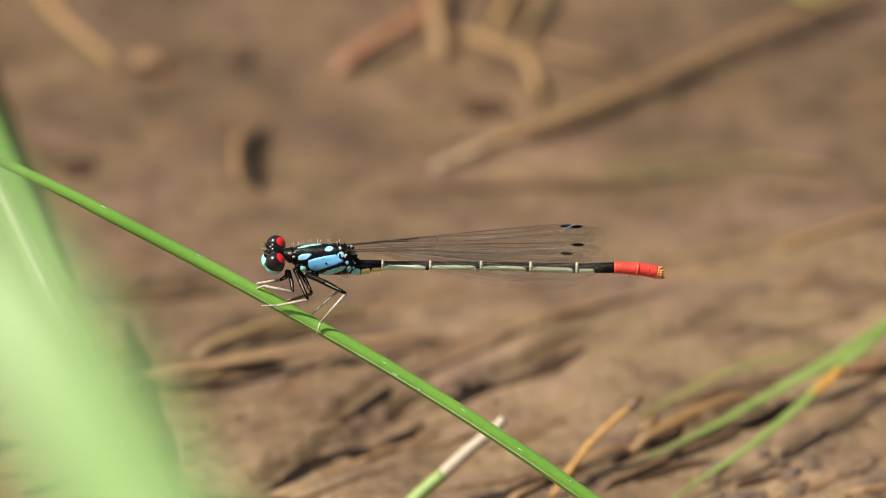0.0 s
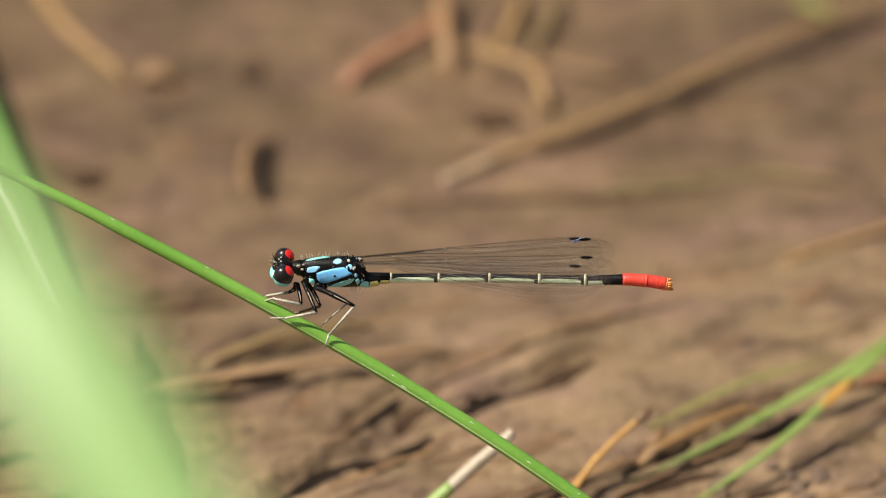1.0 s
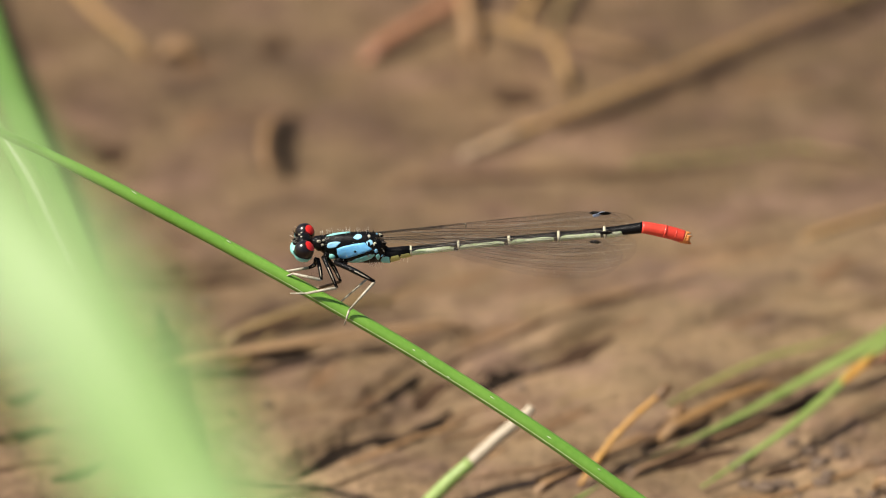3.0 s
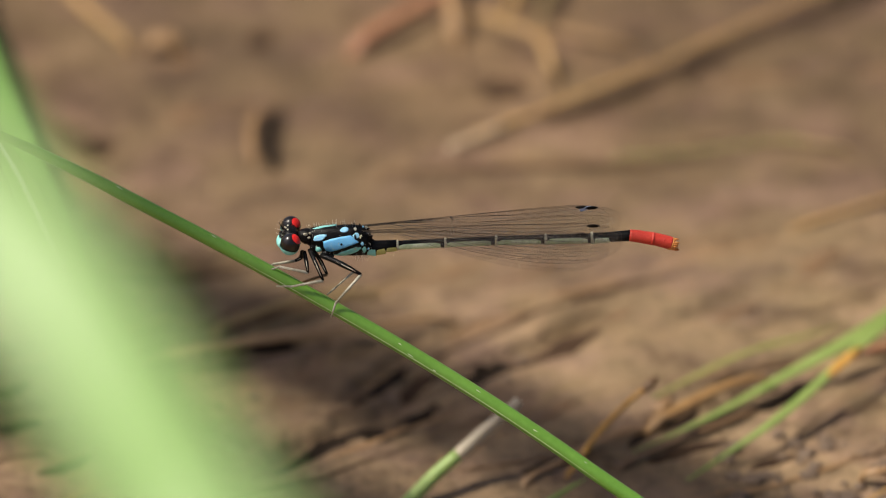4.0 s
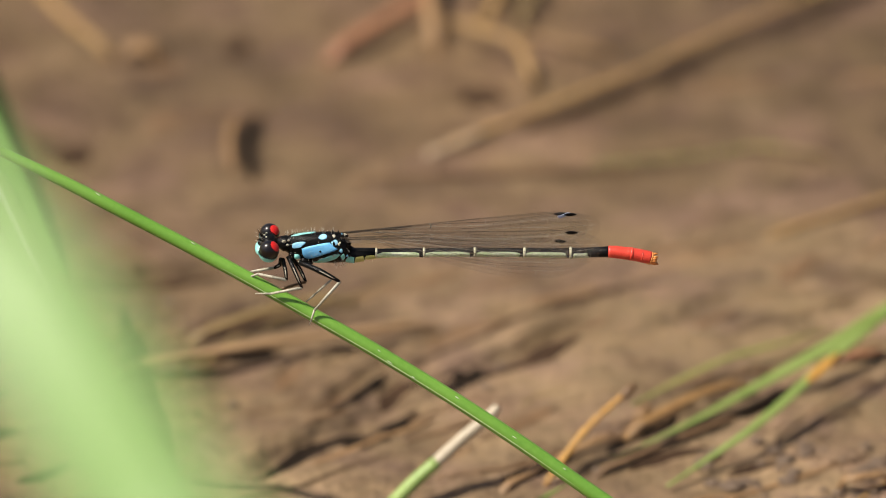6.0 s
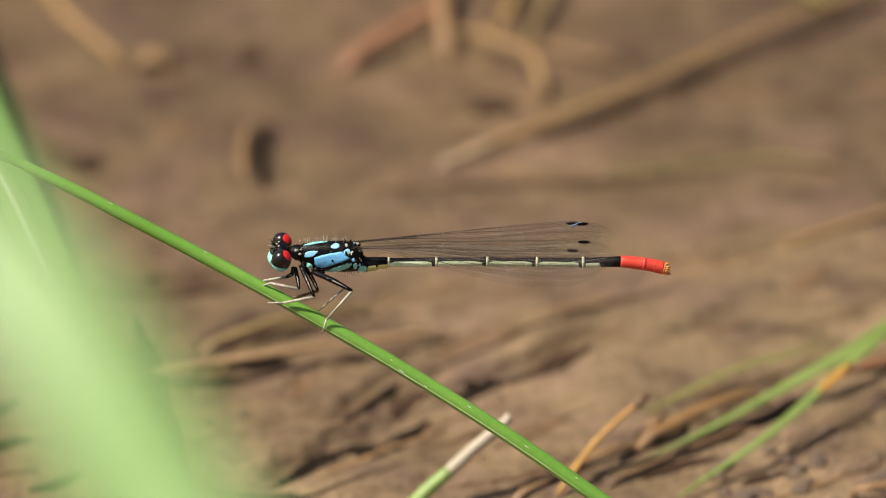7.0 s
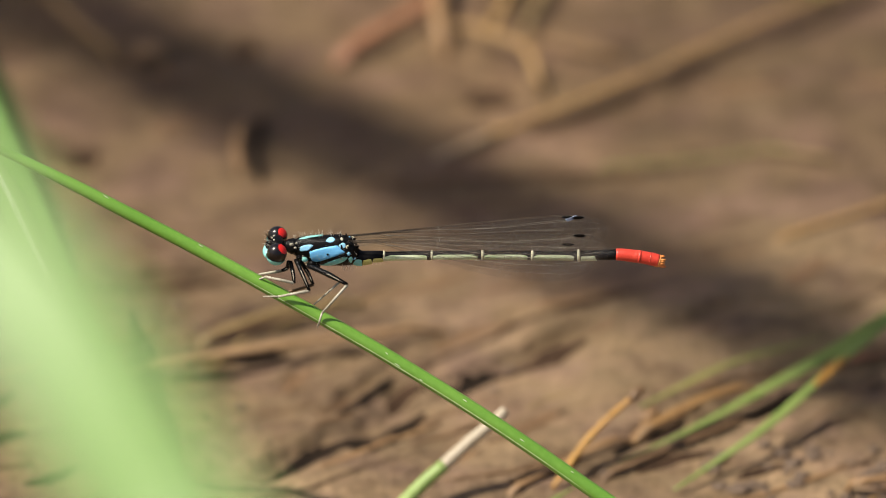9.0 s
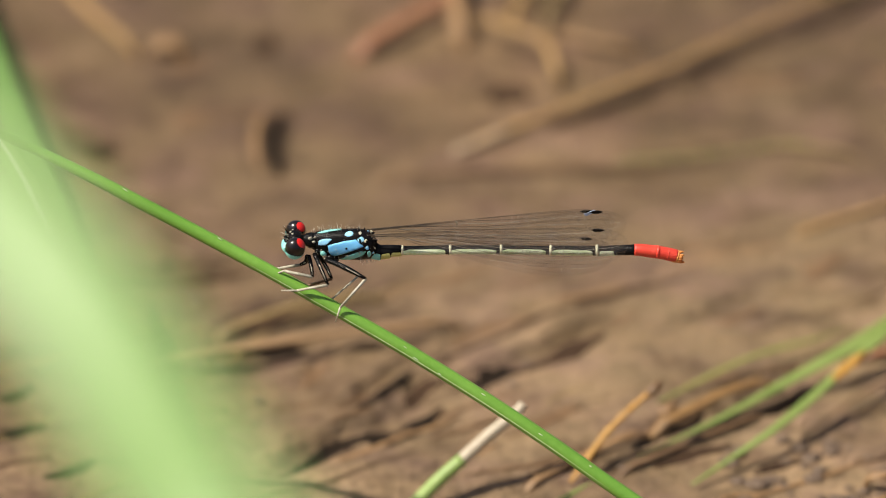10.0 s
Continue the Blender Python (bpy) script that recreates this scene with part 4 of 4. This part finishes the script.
# legs
def leg(points, radii, slots, parent):
    """Thigh, shin and foot along the points; the thigh is the part, shin and foot hang on it."""
    pts = [Vector(p) for p in points]
    a = pts[0]
    bm = bmesh.new()
    tube(bm, spline([p - a for p in pts[:3]], 4), radii[0], 8)
    thigh = part("thigh", bm, slots[0], parent, "", a)
    rnd = random.Random(round(a.x * 100))
    bm = bmesh.new()
    way = (pts[2] - pts[0]).normalized()
    for k in range(9):
        q = pts[0].lerp(pts[2], (k + 1) / 10) - a
        out = way.cross(Vector((rnd.uniform(-1, 1), rnd.uniform(-1, 1), rnd.uniform(-1, 1)))).normalized()
        tube(bm, [q, q + out * 0.3 + way * 0.12], (0.022, 0.006), 4)
    way = (pts[3] - pts[2]).normalized()
    for k in range(8):
        q = pts[2].lerp(pts[3], (k + 1) / 9) - a
        out = way.cross(Vector((rnd.uniform(-1, 1), rnd.uniform(-1, 1), rnd.uniform(-1, 1)))).normalized()
        tube(bm, [q, q + out * 0.34 + way * 0.14], (0.018, 0.005), 4)
    tagged(part("spines", bm, BLACK, thigh), "", "", "", "stuff")
    bm = bmesh.new()
    tube(bm, [p - a for p in pts[2:4]], radii[1], 8)
    part("shin", bm, slots[1], thigh, "pale shin")
    # pale tube on the thigh's camera side stands in for a glint
    bm = bmesh.new()
    tube(bm, spline([p - a + Vector((0, -0.85, 0.5)) * (0.8 * radii[0][1]) for p in pts[:3]], 4)[1:-1], (0.02, 0.055, 0.05, 0.02), 6)
    part("glint_line", bm, LEG_PALE, thigh, "pale line along the thigh, painted as its glint")
    if len(pts) > 4:
        bm = bmesh.new()
        tube(bm, [p - a for p in pts[3:]], radii[2], 7)
        part("foot", bm, slots[2], thigh)


R1, R2, R3 = (0.2, 0.19, 0.13), (0.14, 0.105), (0.1, 0.06)
leg(((-2.65, -1.17, -0.37), (-2.04, -2.55, -1.07), (-1.45, -3.28, -2.24), (-4.17, -3.04, -2.98), (-5.51, -2.53, -3.30)), (R1, R2, R3), (BLACK, LEG_PALE, LEG_PALE), fly)
leg(((-3.14, -1.11, -0.64), (-2.89, -2.14, -1.16), (-2.79, -2.58, -1.87), (-5.26, -2.04, -1.57), (-6.35, -1.66, -2.28)), (R1, R2, R3), (BLACK, LEG_PALE, LEG_PALE), fly)
leg(((-1.66, -1.43, -0.79), (0.12, -2.59, -0.93), (1.85, -3.34, -1.56), (-0.38, -3.91, -4.17), (-0.78, -4.05, -5.54)), ((0.22, 0.24, 0.15), R2, R3), (BLACK, LEG_PALE, LEG_PALE), fly)
leg(((-2.33, 0.13, -1.30), (-1.70, 0.14, -2.42), (-1.15, -0.63, -3.28), (-3.72, -1.28, -3.74), (-4.20, -1.57, -3.27)), (R1, R2, R3), (BLACK, BROWN, LEG_PALE), fly)
leg(((-3.31, -0.09, -1.28), (-3.43, 0.15, -2.02), (-3.96, -0.17, -2.16), (-5.88, -0.58, -2.25), (-6.22, -0.99, -2.35)), (R1, R2, R3), (BLACK, LEG_PALE, LEG_PALE), fly)
leg(((-1.34, -0.17, -1.59), (-0.02, 0.09, -2.68), (1.21, -0.14, -3.24), (-0.46, -1.43, -4.17), (-1.14, -2.16, -4.41)), (R1, (0.1, 0.07), R3), (BLACK, LEG_PALE, LEG_PALE), fly)

# abdomen, hinged behind the thorax
HINGE = Vector((2.81, 0.00, -0.52))
bm = bmesh.new()
first = [Vector(p) - HINGE for p in ((2.31, 0.00, -0.75), (3.10, 0.00, -0.93), (3.99, 0.00, -0.78), (4.97, 0.00, -0.73))]
tube(bm, first, (0.72, 0.66, 0.52, 0.45), 16)
abdomen = part("abdomen", bm, BLACK, fly, "thin black abdomen with pale green sides and cream rings", HINGE)


def side_stripe(name, a, b, r, lo, hi, material, out=0.03, taper=0.75):
    """A stripe of colour along the flank between two points of the abdomen, both sides."""
    for sgn in (1, -1):
        bm = bmesh.new()
        n = 9
        grid = []
        for i in range(n):
            f = i / (n - 1)
            p = a.lerp(b, 0.03 + 0.94 * f)
            k = 1 if i not in (0, n - 1) else taper
            grid.append([bm.verts.new(p + Vector((0, -sgn * (r + out) * math.cos(radians(q)), (r + out) * math.sin(radians(q)))))
                         for q in np.linspace(lo, lo + (hi - lo) * k, 6)])
        for g, h in zip(grid, grid[1:]):
            for k in range(5):
                bm.faces.new((g[k], g[k + 1], h[k + 1], h[k]))
        part(name, bm, material, abdomen)


side_stripe("side_stripe", first[0], first[1], 0.69, -70, 18, TURQUOISE, 0.06, 1.0)
side_stripe("side_stripe", first[1], first[2], 0.61, -75, 14, YELLOW, 0.06)
side_stripe("side_stripe", first[2], first[3], 0.5, -75, 10, YELLOW, 0.05)
JOINTS = ((4.98, 0.00, -0.76), (9.17, 0.00, -0.76), (13.61, 0.00, -0.81), (17.95, 0.00, -0.93), (21.99, 0.00, -1.05), (25.34, 0.00, -0.99))
for k, (p, q) in enumerate(zip(JOINTS, JOINTS[1:])):
    a, b = Vector(p) - HINGE, Vector(q) - HINGE
    r = (0.39, 0.38, 0.385, 0.41, 0.46)[k]
    bm = bmesh.new()
    tube(bm, [a.lerp(b, f) for f in (0, 0.06, 0.25, 0.6, 0.92, 1)], (r * 1.06, r, r * 0.95, r, r * 1.05, r * 1.12), 16)
    part("segment", bm, BLACK, abdomen)
    if k < 4:
        side_stripe("side_stripe", a, a.lerp(b, 0.93), r, -75, 38, PALE_GREEN, 0.03, 0.85)
    else:
        side_stripe("side_stripe", a, a.lerp(b, 0.5), r, -60, 25, PALE_GREEN, 0.03, 0.2)
    bm = bmesh.new()
    tube(bm, [a + (b - a).normalized() * d for d in (-0.12, -0.04, 0.05, 0.13)], (r * 1.05, r * 1.22, r * 1.22, r * 1.05), 16)
    part("joint_ring", bm, RING, abdomen, "cream ring between segments")

TAIL = Vector(JOINTS[-1]) - HINGE
bm = bmesh.new()
tail_line = [Vector(p) - HINGE - TAIL for p in ((25.24, 0.00, -0.99), (25.88, 0.00, -0.99), (26.77, 0.00, -1.08), (27.16, 0.00, -1.10), (27.95, 0.00, -1.22), (28.25, 0.00, -1.28), (28.84, 0.00, -1.40), (29.14, 0.00, -1.48))]
tail_spine = spline(tail_line, 3)
tube(bm, tail_spine[:20], (0.52, 0.55, 0.57, 0.565, 0.58, 0.565), 18, slot=0)
tube(bm, tail_spine[19:], (0.563, 0.55, 0.52), 18, slot=1)
for k in (9, 14):
    tube(bm, tail_spine[k:k + 2], (0.583, 0.583), 18, slot=0)
end = tail_line[-1]
ball(bm, end + Vector((-0.3, 0, -0.06)), (0.46, 0.535, 0.5), 16, 10, 1)
for y, z, l in ((-0.3, 0.32, 0.5), (0.3, 0.32, 0.45), (-0.32, -0.36, 0.55), (0.28, -0.3, 0.45), (0, 0.46, 0.36), (-0.45, 0.02, 0.42), (-0.42, -0.2, 0.46), (-0.4, 0.2, 0.4)):
    tube(bm, [end + Vector((-0.2, y * 0.8, z * 0.8)), end + Vector((l * 0.5, y, z)), end + Vector((l, y * 0.9, z * 1.05))], (0.14, 0.11, 0.05), 7, slot=1)
tail = part("tail_tip", bm, (RED_TAIL, ORANGE_TIP), abdomen, "bright red swollen tail end with orange claspers", TAIL)

# fine pale hairs
bm = bmesh.new()
rnd = random.Random(9)
for k in range(56):
    p = thorax_at(rnd.uniform(0.02, 0.75), rnd.uniform(78, 160))
    out = Vector((rnd.uniform(-0.4, 0.1), p.y * 0.5 + rnd.uniform(-0.3, 0.3), 1)).normalized()
    tube(bm, [p, p + out * rnd.uniform(0.25, 0.65)], (0.015, 0.006), 3)
for k in range(50):
    s = rnd.uniform(0.75, 1.0)
    p = thorax_at(s, rnd.uniform(-100, -50)) if k % 2 else Vector((rnd.uniform(2.2, 4.8), rnd.uniform(-0.3, 0.1), -1.0))
    out = Vector((rnd.uniform(-0.2, 0.6), -0.4, -1)).normalized()
    tube(bm, [p, p + out * rnd.uniform(0.3, 0.6)], (0.016, 0.006), 3)
for k in range(30):
    p = Vector((-5.0 + rnd.uniform(-0.2, 0.5), rnd.uniform(-1.2, 1.2), rnd.uniform(0.2, 1.2)))
    tube(bm, [p, p + Vector((-0.5, rnd.uniform(-0.3, 0.3), 0.3)) * rnd.uniform(0.5, 1.1)], (0.016, 0.006), 3)
for k in range(70):
    s, phi = rnd.uniform(0.05, 1.0), rnd.uniform(-55, 60)
    p = thorax_at(s, phi)
    out = Vector((rnd.uniform(-0.3, 0.6), p.y, p.z + rnd.uniform(-0.4, 0.4))).normalized()
    tube(bm, [p, p + out * rnd.uniform(0.12, 0.32)], (0.013, 0.005), 3)
part("hairs", bm, HAIR, fly, "fine pale bristles")


# wings
def round_tip(x):
    return math.sqrt(max(0.0, 1 - (max(0.0, x - 18.2) / 3.8) ** 2))


def brow(x):
    """The wing's leading edge, with a rounded tip."""
    return float(np.interp(x, (0, 8, 15, 18.2), (0, 0.12, 0.14, 0.08))) if x < 18.2 else -1.55 + 1.63 * round_tip(x)


def chord(x):
    """The wing's depth from its leading to its hind edge."""
    if x > 18.2:
        return max(0.02, brow(x) + 1.55 + 2.4 * round_tip(x))
    near = np.clip(np.linspace(x - 0.8, x + 0.8, 9), 0, 18.2)
    return float(np.mean(np.interp(near, (0, 3, 6, 10, 14, 16.5, 18.2), (0.35, 0.5, 1.5, 2.9, 3.9, 4.1, 4.03))))


def wing(span, glint, seed):
    """One wing, hinged at its root: clear membrane, a net of dark and pale veins, dark stigma."""
    rnd = random.Random(seed)
    bm = bmesh.new()
    xs = np.concatenate((np.linspace(0, 19, 26), 22 - 2.7 * np.linspace(1, 0, 14) ** 2))
    grid = [[bm.verts.new((x * span, 0.06 * math.sin(x * 1.1 + k * 1.7), brow(x) - chord(x) * k / 6)) for k in range(7)] for x in xs]
    for a, b in zip(grid, grid[1:]):
        for k in range(6):
            bm.faces.new((a[k], a[k + 1], b[k + 1], b[k]))
    w = part("wing", bm, WING, fly, "clear wing with fine dark veins")
    bm = bmesh.new()

    def at(x, f, k=0):
        bend = f + 0.03 * math.sin(x * 0.5 + k) if 0 < f < 1 else f
        return Vector((x * span, 0.01, brow(x) - chord(x) * bend))
    # long veins: share of the chord, where they begin, thickness, pale or dark
    long = [(0, 0, 0.025, 0), (0.09, 0, 0.019, 0), (0.17, 3.5, 0.016, 1), (0.26, 0, 0.02, 0), (0.34, 7.5, 0.014, 1), (0.42, 5.0, 0.018, 0), (0.50, 9.0, 0.013, 0), (0.58, 3.0, 0.02, 1),
            (0.66, 9.5, 0.013, 0), (0.74, 6.5, 0.015, 0), (0.82, 10.5, 0.012, 1), (0.91, 8.5, 0.011, 0), (1, 0, 0.010, 0)]
    for k, (f, x0, r, slot) in enumerate(long):
        end = 21.9 if f in (0, 1) else 21.6 - 1.5 * abs(f - 0.4)
        line = [at(x, f, k) for x in end - (end - x0) * np.linspace(1, 0, 34) ** 1.5]
        tube(bm, line, (r, r * 0.85, r * 0.5), 4, slot=slot)
    # short cross veins between each two long ones
    for k, ((f, x0, _, _), (g, x1, _, _)) in enumerate(zip(long, long[1:])):
        x = max(x0, x1, 4.5) + rnd.uniform(0, 0.7)
        while x < 20.8:
            x += rnd.uniform(0.5, 0.95)
            tube(bm, [at(x, f, k), at(x + 0.06, g, k + 1)], (0.0095, 0.0095), 3, slot=rnd.random() < 0.35)
    # the strong slanting vein of the wing's root, and the knot halfway along the front edge
    tube(bm, [at(2.2, 0.26), at(3.2, 0.7), at(4.6, 1)], (0.024, 0.02, 0.012), 4)
    tube(bm, [at(7.6, 0), at(7.75, 0.13), at(7.7, 0.28)], (0.04, 0.03, 0.02), 5, slot=1)
    part("venation", bm, (VEIN, PALE_VEIN), w)

    def plate(name, top, y0, y1, material, label):
        bm = bmesh.new()
        a = [bm.verts.new((x * span, y0, brow(19.5) + z)) for x, z in top]
        b = [bm.verts.new((x * span, y1, brow(19.5) + z)) for x, z in top]
        bm.faces.new(a)
        bm.faces.new(b[::-1])
        for k in range(len(top)):
            bm.faces.new((a[k], b[k], b[(k + 1) % len(top)], a[(k + 1) % len(top)]))
        part(name, bm, material, w, label, smooth=False)
    plate("stigma", [(18.95, -0.16), (19.25, -0.05), (19.7, -0.06), (20.05, -0.2), (19.75, -0.32), (19.3, -0.31)], -0.05, 0.05, BLACK, "dark stigma near the wing tip")
    if glint:
        # pale blue plate standing in for light glancing off the stigma
        plate("stigma_sheen", [(19.25, -0.36), (19.7, -0.26), (20.2, -0.06), (20.45, -0.16), (20.0, -0.42), (19.45, -0.6)], -0.12, -0.06, GLINT, "pale blue plate painted as a glint on the stigma")
    return w


# each wing and its root: near fore, near hind, far fore, far hind
WINGS = [(wing(1.035, False, 3), (1.9, -0.45, 1.15)), (wing(0.962, False, 4), (2.3, -0.5, 1.05)),
         (wing(1.03, False, 6), (1.9, 0.45, 1.15)), (wing(0.965, True, 7), (2.3, 0.5, 1.05))]


# ---- what moves ----
def motions():
    # the abdomen is lifted twice: time, lift of the abdomen, droop of its tip
    lift = [(0, 0, 0), (1.3, 0.5, 0), (1.4, 19.5, -22), (1.5, 19.2, -26), (1.6, 13.5, -22), (1.7, 6, -14), (1.8, 5, -12), (1.9, 5.5, -11), (2.0, 7.5, -13),
            (2.1, 8.5, -12), (2.2, 14, -6), (2.3, 30, -22), (2.4, 25, -27), (2.5, 19.5, -24), (2.6, 12.5, -20), (2.7, 10.5, -19),
            (3.2, 5.4, -12), (3.8, 3.5, -9), (4.0, 3.5, -9), (4.5, 2.2, -7), (5.0, 1.3, -4), (5.5, 0.7, -3), (5.7, 1.0, -4), (7.0, 0.9, -4), (8.5, 0.6, -3), (9.0, 1.1, -4), (10, 0.9, -4)]
    walk(abdomen, [(t, pose(*(HINGE * MM), 0, -a, 0)) for t, a, b in lift])
    walk(tail, [(t, pose(*(TAIL * MM), 0, -b, 0)) for t, a, b in lift])
    # the wings flick open with it: time, lift and spread of each wing
    near_fore = [(0, 4.1, -3.4), (1.3, 4.1, -3.4), (1.4, 8.5, -16.8), (1.5, 5.2, -9.5), (1.6, 1.5, -3), (1.7, 2.6, -3), (1.8, 4.1, -3.4), (2.1, 3.0, -3.0), (2.2, 10, -24),
                 (2.3, 8.5, -17), (2.4, 5.2, -10), (2.5, 1.6, -1.5), (2.6, 1.8, -1.5), (2.7, 5.0, -2.5), (3.1, 4.1, -3.4), (10, 4.1, -3.4)]
    near_hind = [(0, 1.7, -3), (1.3, 1.7, -3), (1.4, -11.8, -30.7), (1.5, -12.9, -30.6), (1.6, -5, -15), (1.7, 0.0, -3), (1.8, 1.7, -3), (2.1, 1.7, -3), (2.2, -16, -42),
                 (2.3, -16.5, -40.6), (2.4, -16.7, -38), (2.5, -11.1, -7.5), (2.6, -4, -5), (2.7, 0.8, -3), (3.1, 1.7, -3), (10, 1.7, -3)]
    far_fore = [(0, 3.7, 3.2), (1.3, 3.7, 3.2), (1.4, 20.4, 29.1), (1.5, 14.4, 29.7), (1.6, 12.4, 6.5), (1.7, 6, 4), (1.8, 3.7, 3.2), (2.1, 5.5, 3.2), (2.2, 12, 44),
                (2.3, 10.4, 39.1), (2.4, 5.5, 39.6), (2.5, 14.5, 7.6), (2.6, 8.7, 4), (2.7, 7.5, 3.5), (3.1, 3.7, 3.2), (10, 3.7, 3.2)]
    far_hind = [(0, 4.3, 3.6), (1.3, 4.3, 3.6), (1.4, -3.3, 44.8), (1.5, -3.4, 44.6), (1.6, 3.9, 21.2), (1.7, 7, 3.8), (1.8, 4.3, 3.6), (2.1, 6, 3.6), (2.2, -7.7, 55.2),
                (2.3, -1.9, 44.5), (2.4, -2.1, 44.3), (2.5, 2.6, 29), (2.6, 9.7, 4.8), (2.7, 9, 3.8), (3.1, 4.3, 3.6), (10, 4.3, 3.6)]
    for (w, root), rows in zip(WINGS, (near_fore, near_hind, far_fore, far_hind)):
        walk(w, [(t, pose(*(Vector(root) * MM), 0, -up, out)) for t, up, out in rows])
    # the broad leaf leans from its root: time and tenths of a degree
    swing = ((0, 0), (0.5, 1.0), (1.0, 2.0), (2.0, 2.6), (2.5, 2.8), (3.3, 4.0), (3.9, 4.6), (4.5, 6.0), (5.0, 4.2), (5.5, 2.8), (6.2, 3.2), (7.0, 4.0), (8.0, 3.6), (9.0, 4.0), (9.5, 5.6), (10, 6.6))
    for ob, amount in ((front, 0.12), (edge, 0.10)):
        p = ob.location.copy()
        walk(ob, [(t, pose(p.x, p.y, p.z, 0, amount * a, 0)) for t, a in swing])
    # the leaves that stand from the mud lean a little
    wind = ((0, 0), (1.0, 0.2), (2.5, 0.4), (3.3, 0.5), (4.5, 0.5), (5.5, 0.3), (7.0, 0.4), (9.0, 0.4), (10, 0.5))
    for ob, amount in ((side, 1.0), (pale, 0.6)):
        p = ob.location.copy()
        walk(ob, [(t, pose(p.x, p.y, p.z, 0, amount * a, 0)) for t, a in wind])
    # the stem stirs a little
    p = stem_thing.location.copy()
    walk(stem_thing, [(t, pose(p.x, p.y, p.z, 0, a, 0)) for t, a in ((0, 0), (1.5, 0.1), (2.5, 0.3), (2.7, 0.3), (3.8, 0.05), (4.5, 0), (5.5, 0.1), (7.5, 0.1), (9.0, 0.15), (10, 0.25))])
    # the reed's two high leaves: time and a point of the mud over which the shadow passes
    away = (-14.0, -48.0)
    upper_rows = [(0, away), (0.15, (-7, 2)), (0.3, (-7, 18)), (0.5, (-7, 18)), (0.62, away), (1.6, away), (1.8, (-7, 12)), (1.9, (-7, 18)), (2.0, (-7, 22)), (2.1, (-7, 20)), (2.22, away), (3.2, away),
                  (3.8, (-7, 27)), (4.0, (-7, 24.5)), (4.3, (-7, 21)), (4.5, (-7, 19)), (4.62, away), (8.1, away), (8.3, (-7, 12)), (8.4, (-7, 18)), (8.5, (-7, 23)),
                  (8.6, (-7, 33)), (8.8, (-3, 46)), (9.0, (1.5, 60)), (9.2, (18, 71)), (9.3, (24, 82)), (9.4, (31, 93)), (9.5, (45, 112)), (9.65, (62, 140)), (10, (60, 142))]
    lower_rows = [(0, away), (0.15, (-7, -12)), (0.3, (-7, 3)), (0.5, (-7, 3)), (0.62, away), (1.6, away), (1.8, (-7, -2)), (1.9, (-7, 3)), (2.1, (-7, 3)), (2.22, away), (3.8, away), (3.95, (-7, -7.5)),
                  (4.1, (-7, 1.5)), (4.5, (-7, 4)), (4.62, away), (8.1, away), (8.3, (-7, -4)), (8.42, (-7, 4)), (8.52, (-7, 6)), (8.64, away), (10, away)]
    foot = PIVOT + Vector((SUN_WAY.x, SUN_WAY.y, 0)) * (HIGH / SUN_WAY.z)
    for ob, rows in ((high, upper_rows), (lower, lower_rows)):
        height = ob.location.z
        root = foot - Vector((SUN_WAY.x, SUN_WAY.y, 0)) * (height / MM / SUN_WAY.z)
        walk(ob, [(t, pose(0, 0, height, 0, 0, math.degrees(math.atan2(q[1] - root.y, q[0] - root.x)) % 360)) for t, q in rows])


motions()
